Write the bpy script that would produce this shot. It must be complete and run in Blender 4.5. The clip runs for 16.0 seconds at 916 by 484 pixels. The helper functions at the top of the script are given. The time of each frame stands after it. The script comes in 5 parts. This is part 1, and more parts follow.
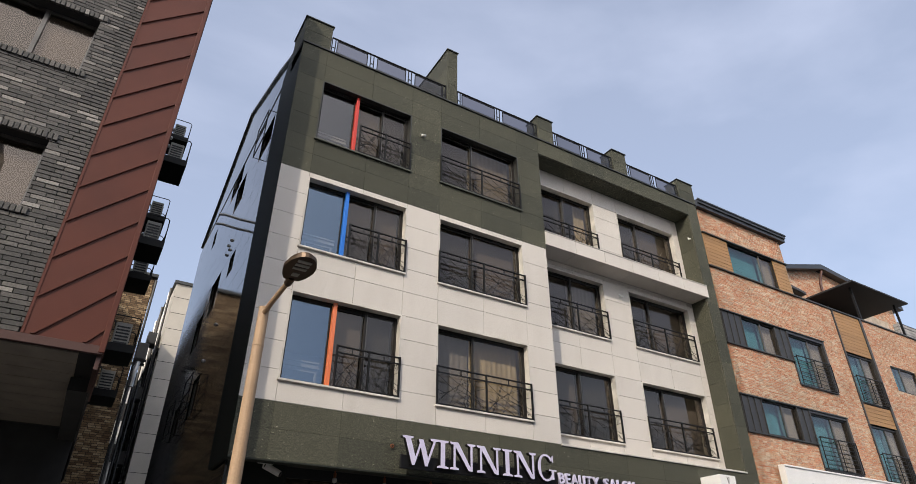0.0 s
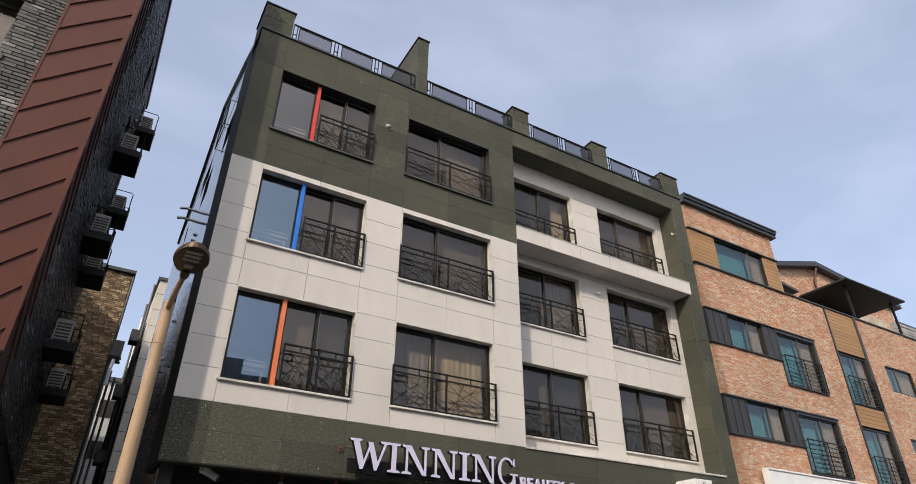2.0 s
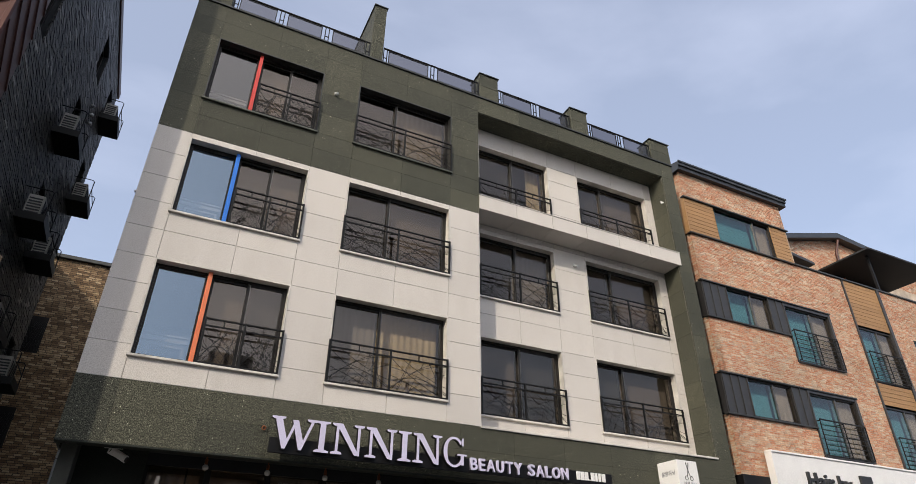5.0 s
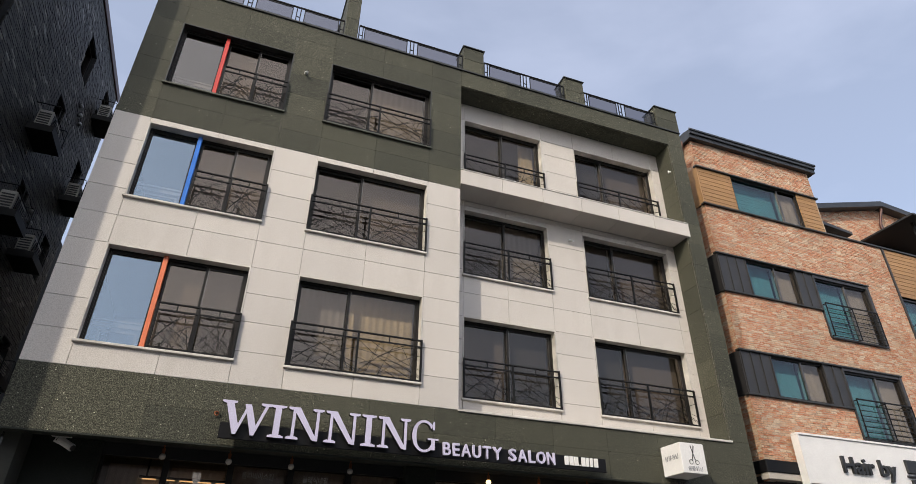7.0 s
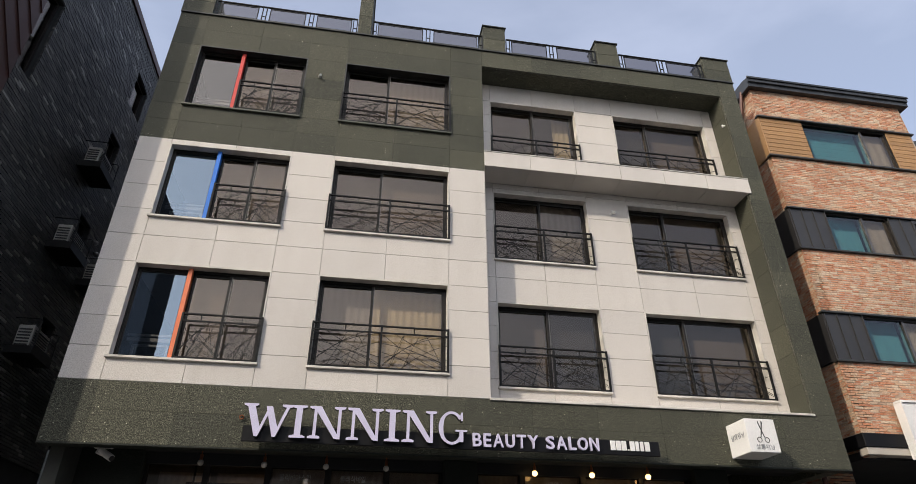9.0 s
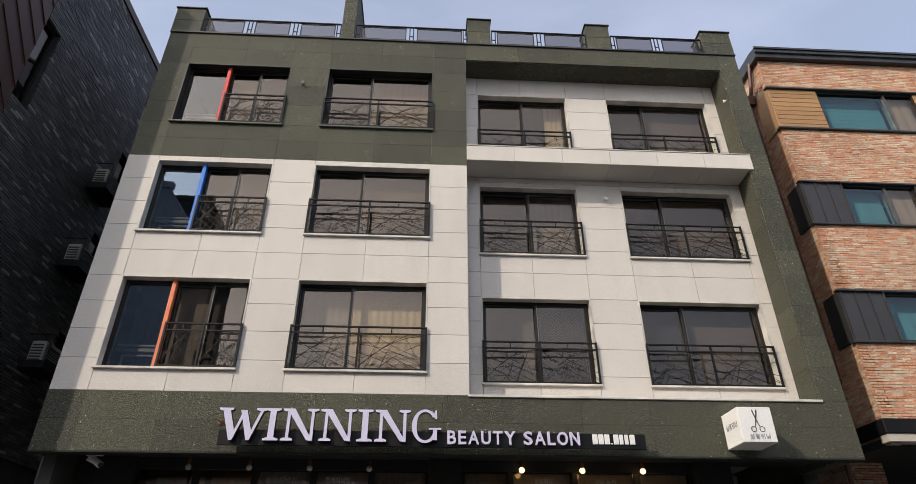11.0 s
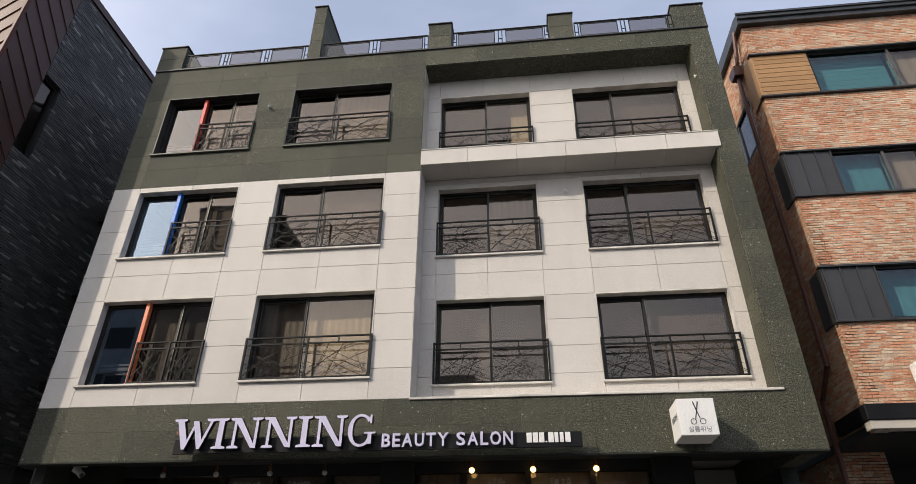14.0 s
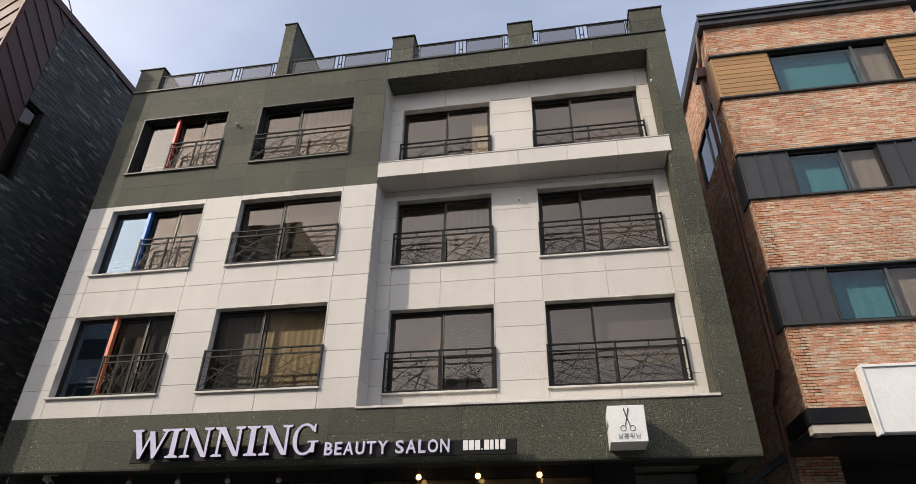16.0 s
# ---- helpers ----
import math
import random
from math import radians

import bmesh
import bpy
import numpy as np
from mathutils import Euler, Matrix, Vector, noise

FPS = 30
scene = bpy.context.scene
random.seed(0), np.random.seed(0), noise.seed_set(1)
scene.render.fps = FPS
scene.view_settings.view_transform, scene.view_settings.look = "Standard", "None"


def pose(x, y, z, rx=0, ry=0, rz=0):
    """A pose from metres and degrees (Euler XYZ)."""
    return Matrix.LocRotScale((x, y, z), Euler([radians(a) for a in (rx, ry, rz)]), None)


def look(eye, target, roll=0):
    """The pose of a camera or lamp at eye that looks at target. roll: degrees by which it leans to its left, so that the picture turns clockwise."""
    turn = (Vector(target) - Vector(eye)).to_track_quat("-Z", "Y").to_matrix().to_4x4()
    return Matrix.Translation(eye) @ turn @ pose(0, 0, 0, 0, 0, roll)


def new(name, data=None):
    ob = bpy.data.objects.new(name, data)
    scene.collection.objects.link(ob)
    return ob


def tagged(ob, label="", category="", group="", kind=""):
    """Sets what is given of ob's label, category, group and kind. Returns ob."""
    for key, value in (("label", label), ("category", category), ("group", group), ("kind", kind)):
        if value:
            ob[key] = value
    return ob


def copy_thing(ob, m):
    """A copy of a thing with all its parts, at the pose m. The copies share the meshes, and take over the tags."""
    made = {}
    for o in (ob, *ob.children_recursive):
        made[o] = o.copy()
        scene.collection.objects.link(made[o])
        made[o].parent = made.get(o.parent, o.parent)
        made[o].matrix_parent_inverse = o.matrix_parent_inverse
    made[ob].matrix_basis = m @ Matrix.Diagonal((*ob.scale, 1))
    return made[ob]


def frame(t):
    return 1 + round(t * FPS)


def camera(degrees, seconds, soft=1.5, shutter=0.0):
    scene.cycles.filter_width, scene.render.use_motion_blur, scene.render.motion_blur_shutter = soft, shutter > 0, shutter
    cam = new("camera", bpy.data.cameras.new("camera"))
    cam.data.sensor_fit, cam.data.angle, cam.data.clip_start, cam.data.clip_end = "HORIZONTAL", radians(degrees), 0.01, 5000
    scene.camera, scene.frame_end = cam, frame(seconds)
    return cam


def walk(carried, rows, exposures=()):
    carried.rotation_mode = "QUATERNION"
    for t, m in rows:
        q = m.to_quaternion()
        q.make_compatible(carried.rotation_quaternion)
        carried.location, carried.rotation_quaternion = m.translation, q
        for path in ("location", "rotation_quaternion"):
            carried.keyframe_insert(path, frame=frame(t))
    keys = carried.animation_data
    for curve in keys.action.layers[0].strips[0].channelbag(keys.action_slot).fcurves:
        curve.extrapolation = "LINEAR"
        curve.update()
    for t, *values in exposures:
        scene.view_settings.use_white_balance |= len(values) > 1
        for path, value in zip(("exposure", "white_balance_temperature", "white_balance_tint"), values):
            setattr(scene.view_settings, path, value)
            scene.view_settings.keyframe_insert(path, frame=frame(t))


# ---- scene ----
cam = camera(72.8, 16.0, soft=0.5)
PATH = [
    (0, (0.249, 0.05, 1.783), (1.134, 1.526, 2.802), 0.1),
    (0.5, (0.42, -0.055, 1.911), (1.303, 1.424, 2.928), 0.4),
    (1, (0.636, -0.057, 1.956), (1.52, 1.423, 2.97), 0.4),
    (1.5, (0.99, -0.014, 2.0), (1.868, 1.469, 3.014), 0.4),
    (2, (1.374, 0.008, 2.0), (2.242, 1.498, 3.014), 0.5),
    (2.5, (1.691, 0.031, 1.927), (2.546, 1.526, 2.943), 0.5),
    (3, (1.99, 0.009, 1.931), (2.839, 1.509, 2.947), 0.5),
    (3.5, (2.361, -0.018, 1.88), (3.196, 1.486, 2.9), 0.5),
    (4, (2.775, -0.045, 1.881), (3.592, 1.47, 2.899), 0.6),
    (6.5, (4.953, 0.311, 1.76), (5.596, 1.904, 2.784), 0.5),
    (7, (5.432, 0.309, 1.724), (6.035, 1.917, 2.75), 0.6),
    (7.5, (5.919, 0.337, 1.7), (6.43, 1.978, 2.723), 0.3),
    (8, (6.338, 0.415, 1.681), (6.753, 2.082, 2.706), 0.2),
    (8.5, (6.731, 0.443, 1.713), (7.075, 2.126, 2.738), 0.1),
    (11, (8.68, 0.415, 1.717), (8.777, 2.13, 2.741), -0.1),
    (11.5, (9.173, 0.406, 1.725), (9.219, 2.123, 2.748), 0.1),
    (12, (9.641, 0.367, 1.709), (9.645, 2.084, 2.735), 0.1),
    (12.5, (10.162, 0.363, 1.697), (10.109, 2.081, 2.72), 0.3),
    (13, (10.634, 0.358, 1.663), (10.535, 2.072, 2.689), 0.3),
    (13.5, (11.181, 0.352, 1.682), (11.014, 2.061, 2.707), 0.7),
    (14, (11.526, 0.338, 1.729), (11.328, 2.046, 2.75), 0.4),
    (14.5, (11.861, 0.337, 1.698), (11.645, 2.042, 2.721), 0.4),
    (15, (12.239, 0.348, 1.674), (12.004, 2.05, 2.698), 0.5),
    (15.5, (12.706, 0.3, 1.73), (12.446, 2.0, 2.752), 0.6),
    (16, (13.142, 0.267, 1.779), (12.85, 1.96, 2.803), 0.7),
]
EXPOSURE = 0.45
walk(cam, [(t, look(eye, target, roll)) for t, eye, target, roll in PATH], exposures=[(0.0, EXPOSURE, 6950, 10), (16.0, EXPOSURE, 6950, 10)])

# ---- world and sun ----
SUN = Vector((-1.24, -1.0, 1.0)).normalized()
world = bpy.data.worlds.new("sky")
scene.world = world
world.use_nodes = True
wn, wl = world.node_tree.nodes, world.node_tree.links
wn.clear()
sky = wn.new("ShaderNodeTexSky")
sky.sky_type = "NISHITA"
sky.sun_disc = False
sky.sun_elevation = math.asin(SUN.z)
sky.sun_rotation = math.atan2(SUN.x, SUN.y)
sky.dust_density, sky.air_density, sky.ozone_density = 2.0, 1.0, 2.5
tc = wn.new("ShaderNodeTexCoord")
stretch = wn.new("ShaderNodeMapping")
stretch.inputs["Scale"].default_value = (1.2, 2.6, 5.0)
stretch.inputs["Rotation"].default_value = (0.3, 0.2, 0.5)
wisps = wn.new("ShaderNodeTexNoise")
wisps.inputs["Scale"].default_value, wisps.inputs["Detail"].default_value = 1.6, 7.0
wr = wn.new("ShaderNodeMapRange")
wr.inputs["From Min"].default_value, wr.inputs["From Max"].default_value = 0.42, 0.75
wr.inputs["To Min"].default_value, wr.inputs["To Max"].default_value = 0.36, 0.56
haze = wn.new("ShaderNodeMixRGB")
haze.inputs["Color2"].default_value = (4.9, 5.5, 7.3, 1)
bgd = wn.new("ShaderNodeBackground")
bgd.inputs["Strength"].default_value = 0.13
wo = wn.new("ShaderNodeOutputWorld")
wl.new(tc.outputs["Generated"], stretch.inputs["Vector"])
wl.new(stretch.outputs["Vector"], wisps.inputs["Vector"])
wl.new(wisps.outputs["Fac"], wr.inputs["Value"])
wl.new(wr.outputs["Result"], haze.inputs["Fac"])
wl.new(sky.outputs["Color"], haze.inputs["Color1"])
# thin haze glows white round the sun and fades smoothly away from it
facing = wn.new("ShaderNodeVectorMath")
facing.operation = "DOT_PRODUCT"
facing.inputs[1].default_value = SUN
glare = wn.new("ShaderNodeMapRange")
glare.interpolation_type = "SMOOTHERSTEP"
glare.inputs["From Min"].default_value, glare.inputs["From Max"].default_value = 0.22, 1.0
glare.inputs["To Min"].default_value, glare.inputs["To Max"].default_value = 0.0, 1.0
veil = wn.new("ShaderNodeMixRGB")
veil.blend_type = "ADD"
veil.inputs["Color2"].default_value = (6.4, 6.05, 5.6, 1)
wl.new(tc.outputs["Generated"], facing.inputs[0])
wl.new(facing.outputs["Value"], glare.inputs["Value"])
wl.new(glare.outputs["Result"], veil.inputs["Fac"])
wl.new(haze.outputs["Color"], veil.inputs["Color1"])
wl.new(veil.outputs["Color"], bgd.inputs["Color"])
wl.new(bgd.outputs["Background"], wo.inputs["Surface"])

sun = new("sun", bpy.data.lights.new("sun", "SUN"))
sun.data.energy, sun.data.angle, sun.data.color = 2.15, radians(0.6), (1.0, 0.93, 0.83)
sun.matrix_world = look((-20, -15, 30), Vector((-20, -15, 30)) - SUN)


# ---- materials ----
def shader(name, rough=0.6, metal=0.0, spec=0.5):
    m = bpy.data.materials.new(name)
    m.use_nodes = True
    b = m.node_tree.nodes["Principled BSDF"]
    b.inputs["Roughness"].default_value = rough
    b.inputs["Metallic"].default_value = metal
    b.inputs["Specular IOR Level"].default_value = spec
    return m, m.node_tree.nodes, m.node_tree.links, b


def noise_node(n, l, scale, detail=4.0, stretch3=None):
    g = n.new("ShaderNodeNewGeometry")
    t = n.new("ShaderNodeTexNoise")
    t.inputs["Scale"].default_value, t.inputs["Detail"].default_value = scale, detail
    if stretch3:
        mp = n.new("ShaderNodeMapping")
        mp.inputs["Scale"].default_value = stretch3
        l.new(g.outputs["Position"], mp.inputs["Vector"])
        l.new(mp.outputs["Vector"], t.inputs["Vector"])
    else:
        l.new(g.outputs["Position"], t.inputs["Vector"])
    return t


def ramp_node(n, stops):
    r = n.new("ShaderNodeValToRGB")
    e = r.color_ramp.elements
    while len(e) < len(stops):
        e.new(0.5)
    for s, (p, c) in zip(e, stops):
        s.position, s.color = p, (*c, 1)
    return r


def mix(n, l, kind, fac, a, b):
    m = n.new("ShaderNodeMixRGB")
    m.blend_type = kind
    for sock, v in (("Fac", fac), ("Color1", a), ("Color2", b)):
        if isinstance(v, (int, float)):
            m.inputs[sock].default_value = v if sock == "Fac" else (v, v, v, 1)
        elif isinstance(v, tuple):
            m.inputs[sock].default_value = (*v, 1)
        else:
            l.new(v, m.inputs[sock])
    return m.outputs["Color"]


def bump(n, l, b, height, strength, distance=0.01):
    u = n.new("ShaderNodeBump")
    u.inputs["Strength"].default_value, u.inputs["Distance"].default_value = strength, distance
    l.new(height, u.inputs["Height"])
    l.new(u.outputs["Normal"], b.inputs["Normal"])


def piece_random(n, l):
    """One value for each piece: by object and by mesh island together."""
    o, g = n.new("ShaderNodeObjectInfo"), n.new("ShaderNodeNewGeometry")
    a, f = n.new("ShaderNodeMath"), n.new("ShaderNodeMath")
    a.operation, f.operation = "ADD", "FRACT"
    l.new(o.outputs["Random"], a.inputs[0])
    l.new(g.outputs["Random Per Island"], a.inputs[1])
    l.new(a.outputs[0], f.inputs[0])
    return f.outputs[0]


def plain(name, colour, rough=0.5, metal=0.0, vary=0.25, scale=3.0, fine=60.0, relief=0.15, spec=0.5):
    """Paint, metal or render with broad stains and fine grain."""
    m, n, l, b = shader(name, rough, metal, spec)
    big, small = noise_node(n, l, scale), noise_node(n, l, fine, 2.0)
    lo, hi = tuple(c * (1 - vary) for c in colour), tuple(min(1, c * (1 + vary)) for c in colour)
    r = ramp_node(n, [(0.3, lo), (0.7, hi)])
    l.new(big.outputs["Fac"], r.inputs["Fac"])
    g = ramp_node(n, [(0.3, (0.85,) * 3), (0.7, (1.0,) * 3)])
    l.new(small.outputs["Fac"], g.inputs["Fac"])
    l.new(mix(n, l, "MULTIPLY", 1.0, r.outputs["Color"], g.outputs["Color"]), b.inputs["Base Color"])
    if relief:
        bump(n, l, b, small.outputs["Fac"], relief, 0.004)
    rr = n.new("ShaderNodeMapRange")
    rr.inputs["To Min"].default_value, rr.inputs["To Max"].default_value = max(0.02, rough - 0.08), min(1, rough + 0.1)
    l.new(big.outputs["Fac"], rr.inputs["Value"])
    l.new(rr.outputs["Result"], b.inputs["Roughness"])
    return m


def granite(name, base, dark, light, rough, flecks, spec=0.5, grain=85.0, mottle=0.0):
    """Speckled stone slabs: fine crystals, sparse bright flecks, a tone of its own for each slab, faint run-off stains."""
    m, n, l, b = shader(name, rough, 0.0, spec)
    grain_n = noise_node(n, l, grain, 3.0)
    r = ramp_node(n, [(0.34, dark), (0.5, base), (0.68, light)])
    l.new(grain_n.outputs["Fac"], r.inputs["Fac"])
    c = r.outputs["Color"]
    g = n.new("ShaderNodeNewGeometry")
    v = n.new("ShaderNodeTexVoronoi")
    v.inputs["Scale"].default_value = 19.0
    l.new(g.outputs["Position"], v.inputs["Vector"])
    fl = n.new("ShaderNodeMapRange")
    fl.inputs["From Min"].default_value, fl.inputs["From Max"].default_value = 0.1, 0.19
    fl.inputs["To Min"].default_value, fl.inputs["To Max"].default_value = flecks, 0.0
    l.new(v.outputs["Distance"], fl.inputs["Value"])
    few, sep, fm = n.new("ShaderNodeMath"), n.new("ShaderNodeSeparateColor"), n.new("ShaderNodeMath")
    few.operation, fm.operation = "GREATER_THAN", "MULTIPLY"
    few.inputs[1].default_value = 0.86
    l.new(v.outputs["Color"], sep.inputs["Color"])
    l.new(sep.outputs[0], few.inputs[0])
    l.new(few.outputs[0], fm.inputs[0])
    l.new(fl.outputs["Result"], fm.inputs[1])
    c = mix(n, l, "MIX", fm.outputs[0], c, tuple(min(1, x * 3.0) for x in light))
    tone = ramp_node(n, [(0.0, (0.91, 0.915, 0.92)), (1.0, (1.0, 1.0, 0.995))])
    l.new(piece_random(n, l), tone.inputs["Fac"])
    c = mix(n, l, "MULTIPLY", 1.0, c, tone.outputs["Color"])
    if mottle:
        cloud = noise_node(n, l, 17.0, 6.0, (1.0, 1.0, 1.8))
        cr = ramp_node(n, [(0.36, (1 - mottle,) * 3), (0.5, (1, 1, 1)), (0.64, (1 + mottle,) * 3)])
        l.new(cloud.outputs["Fac"], cr.inputs["Fac"])
        c = mix(n, l, "MULTIPLY", 1.0, c, cr.outputs["Color"])
        slab = ramp_node(n, [(0.0, (1 - 0.6 * mottle,) * 3), (1.0, (1.05, 1.03, 1.0))])
        l.new(piece_random(n, l), slab.inputs["Fac"])
        c = mix(n, l, "MULTIPLY", 1.0, c, slab.outputs["Color"])
    runs = noise_node(n, l, 1.6, 5.0, (2.2, 2.2, 0.35))
    st = ramp_node(n, [(0.3, (0.92, 0.915, 0.905)), (0.6, (1, 1, 1))])
    l.new(runs.outputs["Fac"], st.inputs["Fac"])
    c = mix(n, l, "MULTIPLY", 0.8, c, st.outputs["Color"])
    l.new(c, b.inputs["Base Color"])
    bump(n, l, b, grain_n.outputs["Fac"], 0.12, 0.003)
    return m


def bricks(name, stops, rough=0.85, relief=0.5, spec=0.3, smear=None):
    m, n, l, b = shader(name, rough, 0.0, spec)
    r = ramp_node(n, stops)
    r.color_ramp.interpolation = "LINEAR"
    l.new(piece_random(n, l), r.inputs["Fac"])
    pits = noise_node(n, l, 42.0, 5.0)
    pr = ramp_node(n, [(0.3, (0.66, 0.64, 0.62)), (0.55, (1, 1, 1)), (0.78, (1.25, 1.2, 1.15))])
    l.new(pits.outputs["Fac"], pr.inputs["Fac"])
    stain = noise_node(n, l, 0.7, 4.0)
    sr = ramp_node(n, [(0.3, (0.82, 0.8, 0.78)), (0.65, (1.06, 1.05, 1.04))])
    l.new(stain.outputs["Fac"], sr.inputs["Fac"])
    c = mix(n, l, "MULTIPLY", 1.0, r.outputs["Color"], pr.outputs["Color"])
    if smear:
        lime = noise_node(n, l, 15.0, 6.0, (1.0, 1.0, 2.2))
        lr = ramp_node(n, [(0.5, (0, 0, 0)), (0.7, (0.62, 0.62, 0.62))])
        l.new(lime.outputs["Fac"], lr.inputs["Fac"])
        c = mix(n, l, "MIX", lr.outputs["Color"], c, smear)
    l.new(mix(n, l, "MULTIPLY", 1.0, c, sr.outputs["Color"]), b.inputs["Base Color"])
    bump(n, l, b, pits.outputs["Fac"], relief, 0.008)
    return m


def glass(name, tint, ior=1.75, gloss=0.0, mirror=(0.97, 0.98, 1.0)):
    """Coated window glass: see-through with a tint, and mirror-like by Fresnel."""
    m = bpy.data.materials.new(name)
    m.use_nodes = True
    n, l = m.node_tree.nodes, m.node_tree.links
    n.clear()
    o, tr, gl, mx, fr = (n.new("ShaderNode" + k) for k in ("OutputMaterial", "BsdfTransparent", "BsdfGlossy", "MixShader", "Fresnel"))
    tr.inputs["Color"].default_value = (*tint, 1)
    gl.inputs["Roughness"].default_value = 0.0
    gl.inputs["Color"].default_value = (*mirror, 1)
    fr.inputs["IOR"].default_value = ior
    wave = noise_node(n, l, 1.3, 1.0)
    u = n.new("ShaderNodeBump")
    u.inputs["Strength"].default_value, u.inputs["Distance"].default_value = 0.04, 0.02
    l.new(wave.outputs["Fac"], u.inputs["Height"])
    l.new(u.outputs["Normal"], gl.inputs["Normal"])
    fac = fr.outputs["Fac"]
    if gloss:
        a = n.new("ShaderNodeMath")
        a.operation, a.use_clamp = "ADD", True
        a.inputs[1].default_value = gloss
        l.new(fac, a.inputs[0])
        fac = a.outputs[0]
    l.new(fac, mx.inputs["Fac"])
    l.new(tr.outputs[0], mx.inputs[1])
    l.new(gl.outputs[0], mx.inputs[2])
    l.new(mx.outputs[0], o.inputs["Surface"])
    return m


def wood(name, a, b2, rough=0.55):
    m, n, l, b = shader(name, rough)
    grain_n = noise_node(n, l, 7.0, 6.0, (1.2, 1.2, 22.0))
    r = ramp_node(n, [(0.3, a), (0.7, b2)])
    l.new(grain_n.outputs["Fac"], r.inputs["Fac"])
    tone = ramp_node(n, [(0.0, (0.86,) * 3), (1.0, (1.05,) * 3)])
    l.new(piece_random(n, l), tone.inputs["Fac"])
    l.new(mix(n, l, "MULTIPLY", 1.0, r.outputs["Color"], tone.outputs["Color"]), b.inputs["Base Color"])
    bump(n, l, b, grain_n.outputs["Fac"], 0.1, 0.003)
    return m


def glow(name, colour, power):
    m = bpy.data.materials.new(name)
    m.use_nodes = True
    b = m.node_tree.nodes["Principled BSDF"]
    b.inputs["Base Color"].default_value = (*colour, 1)
    b.inputs["Emission Color"].default_value = (*colour, 1)
    b.inputs["Emission Strength"].default_value = power
    return m


WHITE_STONE = granite("white_granite", (0.60, 0.56, 0.515), (0.50, 0.46, 0.42), (0.68, 0.64, 0.595), 0.6, 0.03, 0.3, 58.0)
GREEN_STONE = granite("green_granite", (0.064, 0.065, 0.048), (0.018, 0.019, 0.013), (0.175, 0.177, 0.135), 0.68, 1.0, 0.2, 60.0, 0.3)
DARK_POLISH = granite("polished_dark_granite", (0.016, 0.018, 0.017), (0.008, 0.009, 0.009), (0.035, 0.037, 0.036), 0.012, 0.15, 0.6)
DARK_POLISH.node_tree.nodes["Principled BSDF"].inputs["IOR"].default_value = 2.7
# granite for the shaded faces: dark finish, with their shade in its colour
DARK_SHADED = granite("shaded_dark_granite", (0.022, 0.026, 0.021), (0.011, 0.013, 0.011), (0.05, 0.054, 0.045), 0.65, 0.4, 0.2)
JOINT = plain("joint_mortar", (0.3, 0.28, 0.26), 0.9)
JOINT_DARK = plain("dark_joint", (0.04, 0.042, 0.036), 0.9)
COPING = plain("dark_coping", (0.045, 0.047, 0.045), 0.45, 0.3)
SILL = plain("sill_stone", (0.58, 0.55, 0.5), 0.6)
SILL_DARK = plain("green_sill_stone", (0.075, 0.08, 0.06), 0.5)
FRAME = plain("brown_black_aluminium", (0.02, 0.0175, 0.0155), 0.42, 0.15, 0.25, 3.0, 60.0, 0.15, 0.3)
IRON = plain("black_painted_iron", (0.01, 0.01, 0.01), 0.5, 0.0, 0.25, 3.0, 60.0, 0.15, 0.22)
SASH = plain("bronze_sash", (0.15, 0.14, 0.13), 0.35, 0.7)
CLEAR = glass("clear_edge", (1, 1, 1), 1.0)
GLASS = glass("bronze_window_glass", (0.62, 0.58, 0.54), 1.6, 0.035, (1.0, 0.87, 0.76))
GLASS_SKY = glass("fixed_coated_glass", (0.45, 0.47, 0.5), 2.0, 0.09, (0.62, 0.80, 1.0))
GLASS_TEAL = glass("teal_coated_glass", (0.18, 0.52, 0.58), 1.55, 0.02)
GLASS_GREY = glass("grey_coated_glass", (0.5, 0.48, 0.46), 1.75, 0.05, (0.86, 0.83, 0.8))
GLASS_ROOF = glass("grey_tinted_railing_glass", (0.34, 0.31, 0.31), 1.5, 0.0)
CURTAIN = plain("cream_curtain", (0.52, 0.44, 0.29), 0.9, 0, 0.12, 2.0, 14.0, 0.0)
# darker copy of the cream curtain, with the reveal's shade in its colour
CURTAIN_DIM = plain("shaded_cream_curtain", (0.25, 0.215, 0.16), 0.9, 0, 0.15, 1.2, 14.0, 0.0)
CURTAIN_GREY = plain("grey_curtain", (0.28, 0.262, 0.24), 0.9, 0, 0.12, 2.0, 14.0, 0.0)
CURTAIN_PALE = plain("beige_screen_curtain", (0.42, 0.39, 0.34), 0.9, 0, 0.06)
CURTAIN_SHEER = plain("white_sheer_curtain", (0.78, 0.73, 0.65), 0.9, 0, 0.08, 1.0, 14.0, 0.0)
CURTAIN_TEAL = plain("pale_curtain", (0.40, 0.44, 0.44), 0.9, 0, 0.1)
BLIND = plain("brown_grey_roller_blind", (0.15, 0.128, 0.108), 0.9, 0, 0.06, 1.5, 9.0, 0.0)
SCREEN = plain("insect_screen", (0.052, 0.05, 0.047), 0.9, 0, 0.15, 2.0, 9.0, 0.0)
INNER = plain("room_plaster", (0.42, 0.4, 0.37), 0.9, 0, 0.1, 1.0, 60.0, 0.0)
